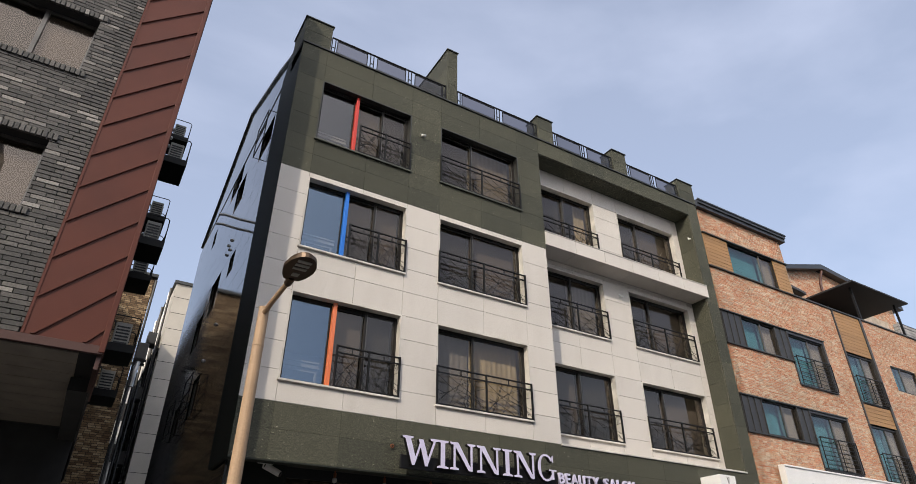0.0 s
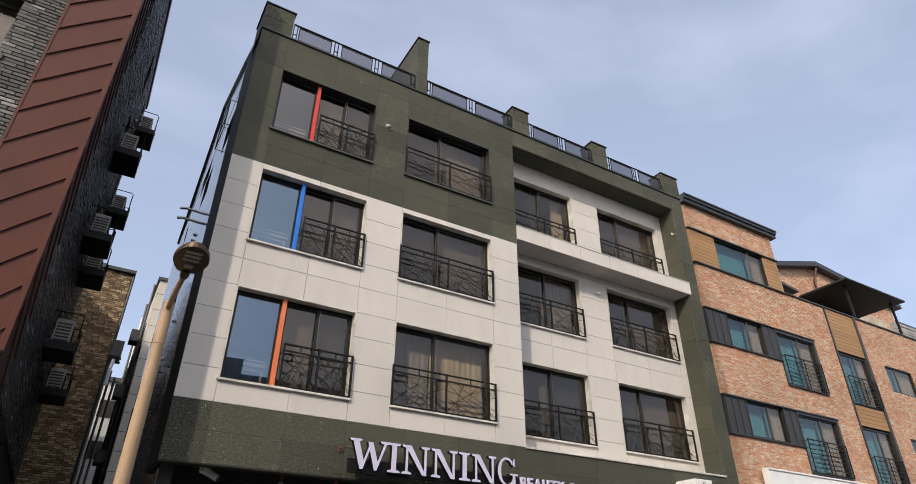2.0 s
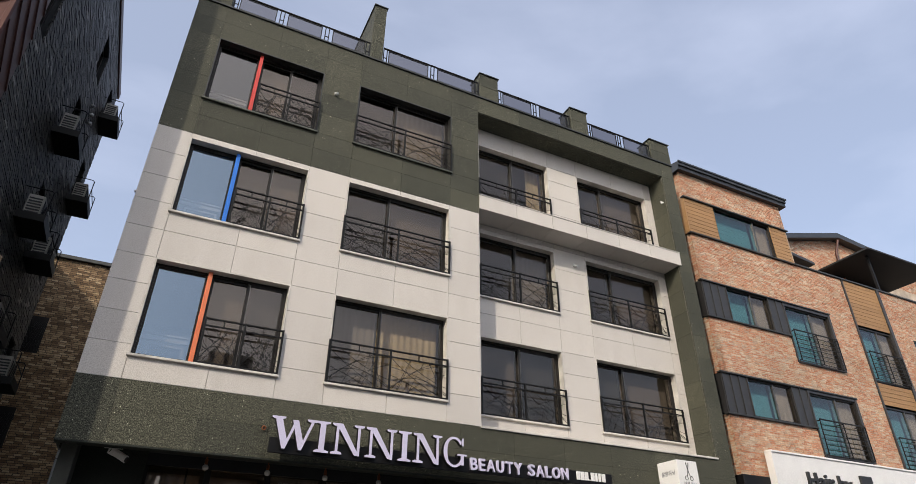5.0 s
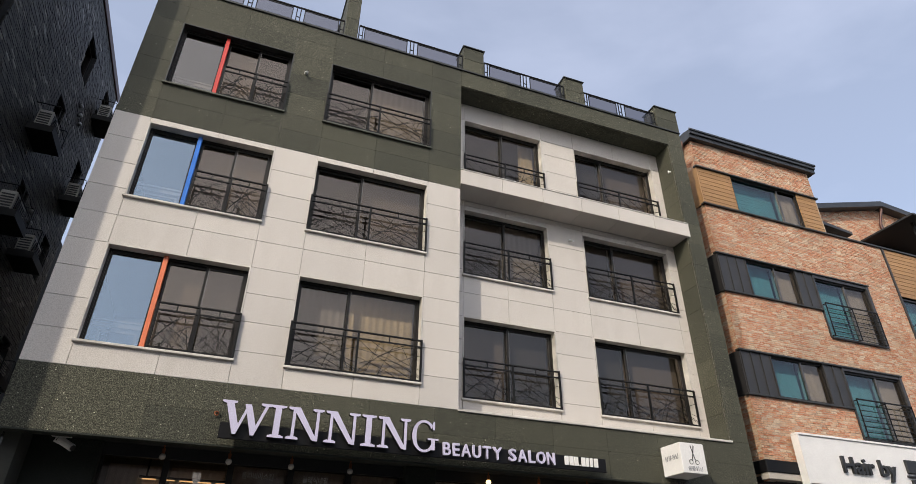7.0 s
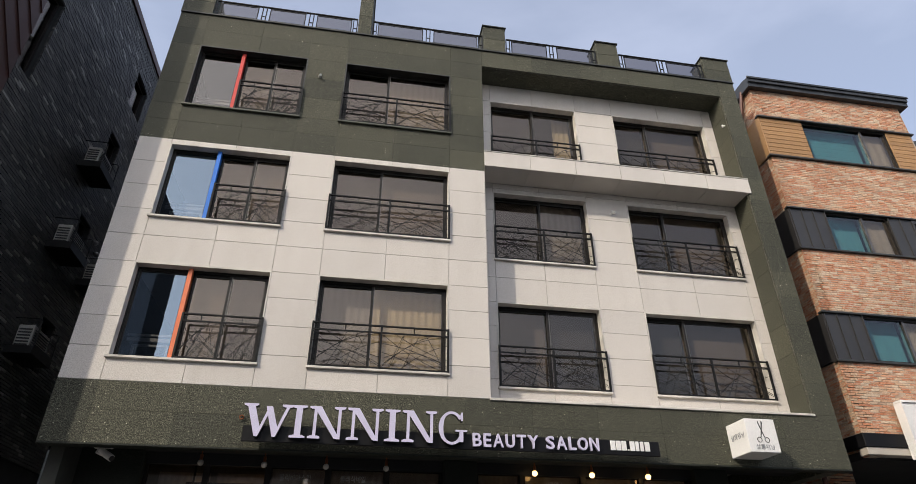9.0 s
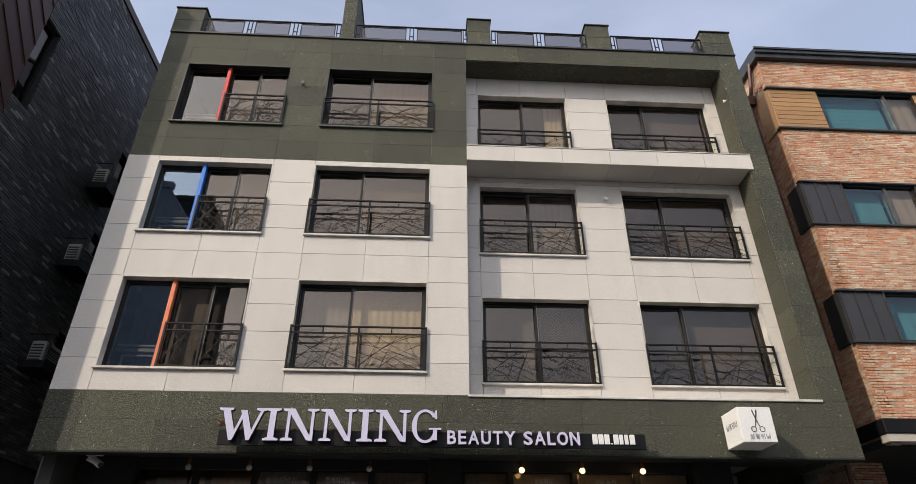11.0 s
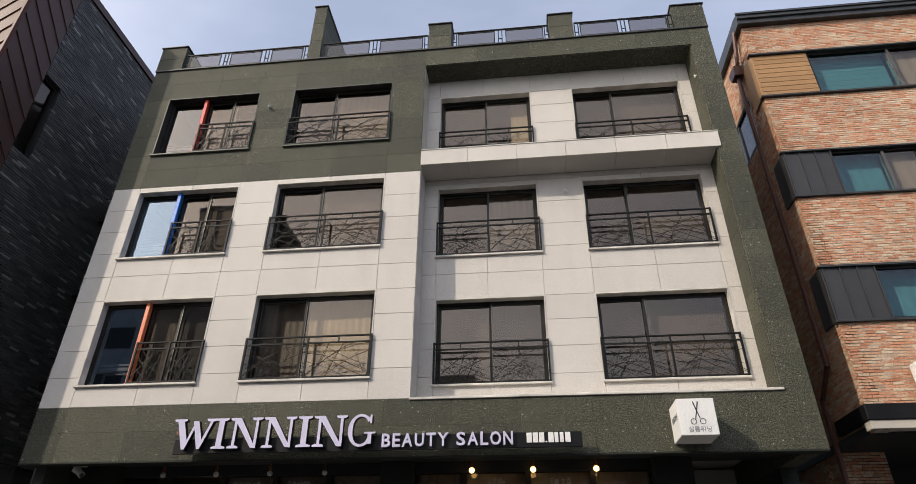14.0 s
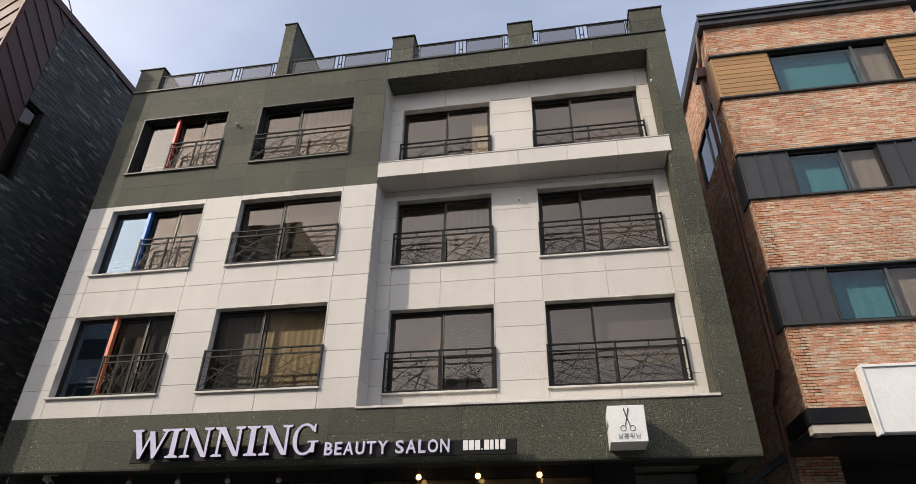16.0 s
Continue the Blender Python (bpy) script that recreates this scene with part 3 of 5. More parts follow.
# side frame, side walls, back, floors, roof
SIDE = [(12.2, 3.95), (12.2, 14.0), (13.57, 15.0), (17.5, 16.45), (23.2, 14.0), (23.2, 0.0), (12.2, 0.0)]
strip = [(F + 0.032, 3.95), (F + 0.032, 14.45), (11.85, 14.45), (12.62, 13.7), (12.62, 11.0), (12.45, 3.95)]
# darker than the front's green stone: the return's shade is in its colour
add("side_pier", Geo().prism(strip, X0 - 0.0, X0 + 0.22, "x"), DARK_SHADED, main, "green granite return of the front, shade in its near-black colour")
side_holes = [(13.1, 14.3, 12.15, 13.0), (16.6, 18.0, 12.95, 13.85), (15.8, 16.9, 11.9, 12.85), (19.6, 20.1, 12.3, 12.9), (14.9, 15.5, 9.2, 9.8), (16.6, 17.8, 8.8, 9.9), (18.3, 19.3, 8.3, 9.3), (16.3, 17.2, 5.9, 6.9), (18.5, 19.6, 5.8, 6.7)]
sw = add("side_wall", wall_geo((11.3, 23.2, 0.0, 13.9), side_holes, X0 + 0.09, X0 + 0.3, "x"), JOINT_DARK, main)
zz = [i * 0.62 for i in range(23)]
yy = [11.3, 12.3, 13.4, 14.3, 15.5, 16.6, 17.6, 18.4, 19.4, 20.4, 21.3, 22.3, 23.2]
for a, b in zip(yy, yy[1:]):
    for p, q in zip(zz, zz[1:]):
        for u0, u1, v0, v1 in cut_many((a, b, p, q), side_holes):
            if u1 - u0 > 0.05 and v1 - v0 > 0.05:
                add("polished_panel", Geo().box(X0 + 0.06, X0 + 0.09, u0 + 0.004, u1 - 0.004, v0 + 0.004, v1 - 0.004), DARK_POLISH, sw)
gable = [(11.4, 13.9), (13.57, 14.9), (17.5, 16.35), (23.2, 13.9)]
add("gable_wall", Geo().prism(gable, X0 + 0.075, X0 + 0.3, "x"), DARK_POLISH, main)
for (ya, za), (yb, zb) in zip(gable, gable[1:]):
    add("coping", Geo().prism([(ya, za), (yb, zb), (yb, zb + 0.09), (ya, za + 0.09)], X0 + 0.02, X0 + 0.4, "x"), COPING, main)
for a, b, p, q in side_holes:
    wn_ = add("side_window", Geo().box(X0 + 0.13, X0 + 0.18, a, a + 0.05, p, q).box(X0 + 0.13, X0 + 0.18, b - 0.05, b, p, q).box(X0 + 0.13, X0 + 0.18, a + 0.05, b - 0.05, p, p + 0.05).box(X0 + 0.13, X0 + 0.18, a + 0.05, b - 0.05, q - 0.05, q), FRAME, main)
    add("pane", pane_geo(X0 + 0.15, X0 + 0.156, a + 0.05, b - 0.05, p + 0.05, q - 0.05, "x-"), [GLASS, CLEAR], wn_)
for yw, zw in ((13.15, 12.15), (16.3, 5.95), (18.55, 5.8)):
    g = Geo()
    for k in range(2):
        g.tube([(X0 + 0.06, yw - 0.05 + k, zw), (X0 - 0.12, yw - 0.05 + k, zw), (X0 - 0.12, yw - 0.05 + k, zw + 0.9), (X0 + 0.06, yw - 0.05 + k, zw + 0.9)], 0.014, 6)
    for zk in (0.0, 0.45, 0.9):
        g.tube([(X0 - 0.12, yw - 0.05, zw + zk), (X0 - 0.12, yw + 0.95, zw + zk)], 0.014, 6)
    add("window_guard", g, IRON, main, "black iron guard over a side window")
for yv, zv in ((15.2, 10.85), (15.5, 10.72)):
    add("vent_pipe", Geo().tube([(X0 + 0.07, yv, zv), (X0 - 0.35, yv, zv + 0.02), (X0 - 0.5, yv, zv - 0.02)], 0.035, 8), STEEL, main, "grey vent pipe out of the side wall")
for yv, zv in ((15.9, 10.55), (16.25, 10.55), (15.9, 10.25), (16.25, 10.25), (15.5, 7.9), (16.3, 7.2)):
    add("vent_cap", Geo().ball(X0 + 0.05, yv, zv, 0.045), STEEL, main)
add("east_wall", Geo().box(X1 - 0.3, X1 - 0.01, F + 0.04, 23.2, 3.95, 13.5), GREEN_STONE, main)
add("lower_east_wall", Geo().box(X1 - 0.3, X1 - 0.02, 12.41, 23.2, 0.0, 3.949), DARK_SHADED, main)
add("back_wall", Geo().box(X0 + 0.3, X1 - 0.3, 22.9, 23.2, 0.0, 13.5), CONCRETE, main)
fl = Geo()
for z in (4.45, 7.45, 10.1, 13.14):
    fl.box(X0 + 0.31, X1 - 0.31, R + 0.31, 22.9, z, z + 0.25).box(X0 + 0.31, 9.4, F + 0.31, R + 0.305, z, z + 0.25)
add("floor_slab", fl, CONCRETE, main)
rooms = Geo().box(X0 + 0.31, X1 - 0.31, 15.2, 15.3, 4.7, 13.1)
for x in (5.85, 9.15, 12.4):
    rooms.box(x, x + 0.12, R + 0.35, 15.2, 4.7, 13.1)
add("room_wall", rooms, INNER, main)
add("roof_house", Geo().prism([(12.6, 13.39), (12.6, 14.1), (13.6, 14.9), (17.5, 16.3), (22.8, 13.9), (22.8, 13.39)], X0 + 0.31, 6.3, "x"), COPING, main)
add("parapet_sill", Geo().box(X0 - 0.01, 16.21, F - 0.035, F + 0.42, 13.62, 13.665, 0.006), COPING, main)
add("roof_upstand", Geo().box(X0 + 0.02, X1 - 0.02, F + 0.31, F + 0.4, 13.3, 13.62), GREEN_STONE, main)

# roof posts and the tall fin
for a, b, top, deep in ((2.40, 3.09, 14.48, 0.92), (6.43, 6.75, 15.6, 2.6), (9.53, 10.09, 14.52, 0.5), (12.51, 13.09, 14.5, 0.5), (15.47, 16.21, 14.44, 0.5)):
    pst = add("parapet_pier", Geo().box(a + 0.02, b - 0.02, F + 0.02, F + deep - 0.02, 13.3, top - 0.01), JOINT_DARK, main)
    n = 3 if top > 15 else 2
    for i in range(n):
        p, q = 13.666 + (top - 13.666) * i / n, 13.666 + (top - 13.666) * (i + 1) / n
        add("stone_panel", Geo().box(a, b, F - 0.006, F + 0.02, p + 0.002, q - 0.002, 0.004), GREEN_STONE, pst)
        for x in (a, b - 0.02):
            add("stone_panel", Geo().box(x, x + 0.02, F + 0.022, F + deep, p + 0.002, q - 0.002), GREEN_STONE, pst)
    add("coping", Geo().box(a - 0.03, b + 0.03, F - 0.04, F + deep + 0.03, top, top + 0.035, 0.006), COPING, pst)


def roof_railing(a, b, panes):
    """A stretch of roof railing: top rail, paired uprights, framed grey panes."""
    y, z0, z1 = F + 0.05, 13.668, 14.22
    rl = add("roof_railing", Geo().box(a, b, y - 0.02, y + 0.02, z1 - 0.035, z1, 0.005), IRON, main, "black steel roof railing with grey glass panes")
    step = (b - a) / panes
    for i in range(panes + 1):
        x = min(max(a + i * step, a + 0.05), b - 0.05)
        for dx in (-0.045, 0.045):
            add("upright", Geo().box(x + dx - 0.011, x + dx + 0.011, y - 0.011, y + 0.011, z0, z1 - 0.035), IRON, rl)
        for zk in (0.2,):
            add("link_bar", Geo().box(x - 0.034, x + 0.034, y - 0.008, y + 0.008, z0 + zk, z0 + zk + 0.02), IRON, rl)
    for i in range(panes):
        p, q = a + i * step + 0.13, a + (i + 1) * step - 0.13
        g = Geo()
        for s in ((p, p + 0.02, z0 + 0.04, z1 - 0.09), (q - 0.02, q, z0 + 0.04, z1 - 0.09), (p + 0.02, q - 0.02, z1 - 0.11, z1 - 0.09), (p + 0.02, q - 0.02, z0 + 0.04, z0 + 0.06)):
            g.box(s[0], s[1], y - 0.035, y - 0.015, s[2], s[3])
        fr_ = add("pane_frame", g, IRON, rl)
        pn = add("pane", pane_geo(p + 0.02, q - 0.02, y - 0.028, y - 0.022, z0 + 0.06, z1 - 0.11), [GLASS_ROOF, CLEAR], rl)
        pn.visible_shadow = False


roof_railing(3.12, 6.41, 3)
roof_railing(6.78, 9.51, 2)
roof_railing(10.12, 12.49, 2)
roof_railing(13.12, 15.45, 2)


# ---- windows of the main building ----
def drape(x0, x1, y, z0, z1, folds, amp=0.005):
    """A hanging curtain with uneven folds and real thickness."""
    g, n = Geo(), max(8, int(folds * 8))
    ph = random.random() * 6
    pts = []
    for i in range(n + 1):
        s = i / n
        w = math.sin(s * folds * 2 * math.pi + ph) + 0.45 * math.sin(s * folds * 3.7 + 1.3 * ph)
        pts.append((x0 + s * (x1 - x0), y + amp * w))
    vs = [(x, yy_ + d, z) for d in (0, 0.006) for z in (z0, z1) for x, yy_ in pts]
    k = n + 1
    f = [(i, i + 1, k + i + 1, k + i) for i in range(n)] + [(2 * k + i, 3 * k + i, 3 * k + i + 1, 2 * k + i + 1) for i in range(n)]
    return g.put(vs, f)


def grille(x0, x1, y, z0, z1, seed):
    """Thin wrought rods that cross in long arcs between two heights."""
    rnd = random.Random(seed)
    rods, w, h = [], x1 - x0, z1 - z0

    def arc(ax, az, bx, bz, sag):
        pts = []
        for i in range(11):
            s = i / 10
            x, z = ax + (bx - ax) * s, az + (bz - az) * s + sag * 4 * s * (1 - s)
            if 0 <= z <= 1.0:
                pts.append((x0 + w * x, y + 0.006 * math.sin(9 * x + sag), z0 + h * z))
        if len(pts) > 2:
            rods.append(Geo().tube(pts, 0.0055, 4))
    arc(0, 0.05, 1, 0.98, 0.22)
    arc(0, 0.0, 0.75, 1.0, 0.12)
    arc(0, 0.7, 1, 0.05, 0.12)
    arc(0, 0.98, 0.9, 0.0, -0.1)
    arc(0.05, 0.3, 1, 0.1, 0.25)
    arc(0.2, 1.0, 1, 0.3, -0.08)
    arc(0.3, 0.0, 1, 0.75, 0.1)
    arc(0, 0.45, 0.6, 0.0, 0.04)
    for _ in range(3):
        a = rnd.uniform(0.05, 0.6)
        arc(a, 0.0, a + rnd.uniform(0.15, 0.35), 1.0, rnd.uniform(-0.06, 0.06))
    a = rnd.uniform(0.4, 0.7)
    arc(a, 1.0, a + 0.25, 0.1, 0.05)
    return rods


def railing(x0, x1, y, z0, high, posts):
    """Window railing: double top rail with stubs, posts, bottom rail, crossed rods."""
    z1 = z0 + high
    rl = add("window_railing", Geo().box(x0, x1, y - 0.018, y + 0.018, z1 - 0.03, z1, 0.005), IRON, main, "black wrought-iron window railing with crossing curved rods")
    add("lower_rail", Geo().box(x0, x1, y - 0.014, y + 0.014, z1 - 0.155, z1 - 0.13), IRON, rl)
    add("bottom_rail", Geo().box(x0, x1, y - 0.014, y + 0.014, z0 + 0.01, z0 + 0.035), IRON, rl)
    px = [x0 + (x1 - x0) * s for s in posts]
    for x in px:
        xx = min(max(x, x0 + 0.015), x1 - 0.015)
        add("post", Geo().box(xx - 0.017, xx + 0.017, y - 0.0205, y + 0.0165, z0, z1 + 0.003), IRON, rl)
    for a, b in zip(px, px[1:]):
        m_ = a + (b - a) * 0.48
        add("stub", Geo().box(m_ - 0.01, m_ + 0.01, y - 0.01, y + 0.01, z1 - 0.13, z1 - 0.03), IRON, rl)
        for rod in grille(a + 0.015, b - 0.015, y, z0 + 0.03, z1 - 0.15, int(a * 100 + z0 * 10)):
            add("rod", rod, IRON, rl)


def sash(win, x0, x1, y, z0, z1, w, mat, pane_mat):
    """One sash: four profiles and a pane."""
    add("sash", Geo().box(x0, x0 + w, y, y + 0.035, z0, z1, 0.004).box(x1 - w, x1, y, y + 0.035, z0, z1, 0.004).box(x0 + w, x1 - w, y, y + 0.035, z0, z0 + w).box(x0 + w, x1 - w, y, y + 0.035, z1 - w, z1), mat, win)
    p = add("pane", pane_geo(x0 + w, x1 - w, y + 0.014, y + 0.022, z0 + w, z1 - w), [pane_mat, CLEAR], win)
    p.visible_shadow = False


def window(x0, x1, z0, z1, yf, split, dress, sill_mat, trim_mat, fin=None):
    """A sliding window in its reveal. dress: what hangs behind each pane."""
    yw = yf + 0.16
    g = Geo()
    for s in ((x0, x0 + 0.06, z0, z1), (x1 - 0.06, x1, z0, z1), (x0 + 0.06, x1 - 0.06, z1 - 0.07, z1), (x0 + 0.06, x1 - 0.06, z0, z0 + 0.06)):
        g.box(s[0], s[1], yw, yw + 0.12, s[2], s[3])
    win = add("window", g, FRAME, main, "dark aluminium sliding window")
    rv = Geo().box(x0 - 0.001, x0 + 0.022, yf - 0.008, yw, z0, z1).box(x1 - 0.022, x1 + 0.001, yf - 0.008, yw, z0, z1).box(x0 + 0.022, x1 - 0.022, yf - 0.008, yw, z1 - 0.024, z1 + 0.001)
    add("reveal", rv, trim_mat, win)
    add("sill", Geo().box(x0 - 0.03, x1 + 0.03, yf - 0.055, yw + 0.01, z0 - 0.03, z0 + 0.012, 0.006), sill_mat, win)
    left = x0 + 0.06
    if fin:
        fx, fm = fin
        sash(win, left, fx - 0.005, yw + 0.02, z0 + 0.06, z1 - 0.07, 0.03, FRAME, GLASS_GREY if fm is RED else GLASS_SKY)
        add("fin", Geo().box(fx, fx + 0.078, yf + 0.08, yw + 0.02, z0 + 0.013, z1 - 0.025, 0.004), fm, win)
        # inner casement seen through the fixed pane
        ig = Geo()
        for s in ((left + 0.03, fx - 0.06, 0.42, 0.48), (left + 0.03, fx - 0.06, 0.52, 0.55), (left + 0.14, fx - 0.1, 0.33, 0.36), (left + 0.14, fx - 0.1, 0.07, 0.1)):
            ig.box(s[0], s[1], yw + 0.2, yw + 0.24, z0 + s[2], z0 + s[3])
        ig.box(left + 0.14, left + 0.18, yw + 0.2, yw + 0.24, z0 + 0.1, z0 + 0.33).box(fx - 0.14, fx - 0.1, yw + 0.2, yw + 0.24, z0 + 0.1, z0 + 0.33)
        add("inner_frame", ig, INNER, win)
        left = fx + 0.08
    mid = left + (x1 - 0.06 - left) * split
    sash(win, left, mid + 0.025, yw + 0.055, z0 + 0.06, z1 - 0.07, 0.045, FRAME, GLASS)
    sash(win, mid - 0.025, x1 - 0.06, yw + 0.015, z0 + 0.06, z1 - 0.07, 0.045, FRAME, GLASS)
    add("handle_strip", Geo().box(mid + 0.022, mid + 0.034, yw + 0.006, yw + 0.016, z0 + 0.08, z1 - 0.09), SASH, win)
    for (a, b), d in zip(((left, mid), (mid, x1 - 0.06)), dress):
        if d == "blind":
            add("roller_blind", Geo().box(a + 0.02, b - 0.02, yw + 0.2, yw + 0.206, z0 + 0.02, z1 - 0.02), BLIND, win)
        elif d == "screen":
            add("screen_blind", Geo().box(a + 0.02, b - 0.02, yw + 0.2, yw + 0.206, z0 + 0.02, z1 - 0.02), SCREEN, win)
        elif d in ("cream", "grey", "dim", "part"):
            a2 = a if d != "part" else a + (b - a) * 0.55
            add("curtain", drape(a2 + 0.02, b - 0.02, yw + 0.24, z0 + 0.02, z1 - 0.02, (b - a2) * 7), {"grey": CURTAIN_GREY, "dim": CURTAIN_DIM}.get(d, CURTAIN), win)


for r, (z0, z1) in enumerate(ROW):
    green = r == 2
    sm, tm = (SILL_DARK, COPING) if green else (SILL, SILL)
    window(*AX, z0, z1, F, 0.5, [("blind", "screen"), ("screen", "blind"), ("blind", "screen")][r], sm, tm, (3.95, (ORANGE, BLUE, RED)[r]))
    railing(4.06, AX[1] + 0.01, F - 0.03, z0 + 0.012, 0.82, (0, 0.5, 1))
    window(*BX, z0, z1, F, 0.41, [("grey", "cream"), ("screen", "blind"), ("screen", "dim")][r], sm, tm)
    railing(BX[0] - 0.01, BX[1] + 0.01, F - 0.03, z0 + 0.012, 0.82, (0, 0.5, 1))
    c0 = 10.47 if r == 2 else z0
    c1 = 12.55 if r == 2 else z1
    window(*CX, c0, c1, R, 0.5, [("blind", "screen"), ("screen", "grey"), ("screen", "part")][r], SILL, SILL)
    railing(CX[0], CX[1] + 0.01, R - 0.03, c0 + 0.012, 0.95 if r == 2 else 0.82, (0, 0.5, 1))
    window(*DX, c0, c1, R, 0.36, [("screen", "blind"), ("screen", "blind"), ("screen", "blind")][r], SILL, SILL)
    railing(DX[0], DX[1] + 0.01, R - 0.03, c0 + 0.012, 0.95 if r == 2 else 0.82, (0, 0.5, 1))

# ---- shop under the block ----
SH, GT, CEIL = 12.1, 3.89, 4.08
add("shop_soffit", Geo().box(X0 + 0.1, X1 - 0.1, F + 0.2, SH + 0.3, CEIL, CEIL + 0.04), SOFFIT, main)
add("soffit_edge", Geo().box(X0, X1, F + 0.0, F + 0.22, 3.92, 3.949, 0.004).box(X0, X1, F + 0.18, F + 0.22, 3.949, CEIL), DARK_SHADED, main)
for a, b in ((X0 + 0.1, 3.72), (8.8, 9.4), (13.62, 14.3)):
    add("shop_pier", Geo().box(a, b, SH - 0.15, SH + 0.3, 0.0, CEIL, 0.01), DARK_SHADED, main)
for edges in ((3.72, 4.72, 5.74, 6.76, 7.79, 8.8), (9.4, 10.28, 11.45, 12.6, 13.62)):
    add("shop_transom", Geo().box(edges[0], edges[-1], SH, SH + 0.15, GT, CEIL), SOFFIT, main)
    for i, (p, q) in enumerate(zip(edges, edges[1:])):
        sw_ = add("shop_window", Geo().box(p, p + 0.05, SH + 0.02, SH + 0.12, 0.1, GT).box(q - 0.05, q, SH + 0.02, SH + 0.12, 0.1, GT).box(p + 0.05, q - 0.05, SH + 0.02, SH + 0.12, 0.1, 0.2), FRAME, main)
        pn = add("pane", pane_geo(p + 0.05, q - 0.05, SH + 0.06, SH + 0.07, 0.2, GT), [GLASS, CLEAR], sw_)
        pn.visible_shadow = False
        add("roller_blind" if len(edges) == 6 and i < 2 or i == 3 else "curtain", drape(p + 0.06, q - 0.06, SH + 0.75 if i < 2 and len(edges) == 6 else SH + 0.2, 0.2, GT, 8), CURTAIN_SHEER, sw_)
add("shop_back_wall", Geo().box(X0 + 0.31, X1 - 0.31, 15.0, 15.1, 0.0, 4.4), INNER, main)
xa, xb = 4.3, 6.4
strip_lamp = thing("strip_lamp", ((xa + xb) / 2, SH + 0.6, CEIL), "dim warm linear lamp strip on the salon ceiling", "lamp")
add("housing", Geo().box(xa, xb, SH + 0.57, SH + 0.63, 3.66, 3.7, 0.005).box(xa + 0.1, xa + 0.13, SH + 0.59, SH + 0.61, 3.7, CEIL).box(xb - 0.13, xb - 0.1, SH + 0.59, SH + 0.61, 3.7, CEIL), SOFFIT, strip_lamp)
for k in range(int((xb - xa) / 0.3)):
    add("lamp_segment", Geo().box(xa + 0.05 + 0.3 * k, xa + 0.27 + 0.3 * k, SH + 0.575, SH + 0.625, 3.645, 3.659), STRIP_LIT, strip_lamp)
for x, w, wd in ((5.94, 0.53, "올리비아스킨"), (6.98, 0.44, "클래식네일"), (10.72, 0.32, "살롱위닝"), (11.83, 0.37, "오늘 눈썹")):
    ob = part("window_lettering", glyphs(wd, w, 0.11, 0.004), WHITE_PLASTIC)
    ob.location = (x, SH + 0.055, 3.68)
    hang(ob, main)
for x in (4.64, 5.68, 6.72, 7.76, 10.46, 11.55, 12.65):
    lit = x > 9
    yb = SH - 0.19
    lamp_ = thing("pendant_bulb", (x, yb, CEIL), "lit warm bulb in a copper socket under the soffit" if lit else "unlit opal bulb in a copper socket under the soffit", "lamp", "bulbs over the shopfront")
    add("stem", Geo().tube([(x, yb, CEIL), (x, yb, 4.02)], 0.012, 6), COPPER, lamp_)
    add("socket", Geo().tube([(x, yb, 4.02), (x, yb, 3.93)], 0.028, 8), COPPER, lamp_)
    add("bulb", Geo().ball(x, yb, 3.888, 0.052, 8, 12), BULB_LIT if lit else BULB_OFF, lamp_)

# ---- shop sign ----
SY = 10.68
sign = thing("shop_sign", (8.9, F, 3.95), "black box sign with raised pale lavender letters on the stone band", "sign")
add("board", Geo().box(5.42, 12.36, SY + 0.03, SY + 0.07, 4.0, 4.25, 0.008), SIGN_BLACK, sign)
for x in (5.7, 7.3, 8.9, 10.5, 12.1):
    add("standoff", Geo().box(x - 0.02, x + 0.02, SY + 0.07, F, 4.1, 4.14), SIGN_BLACK, sign)


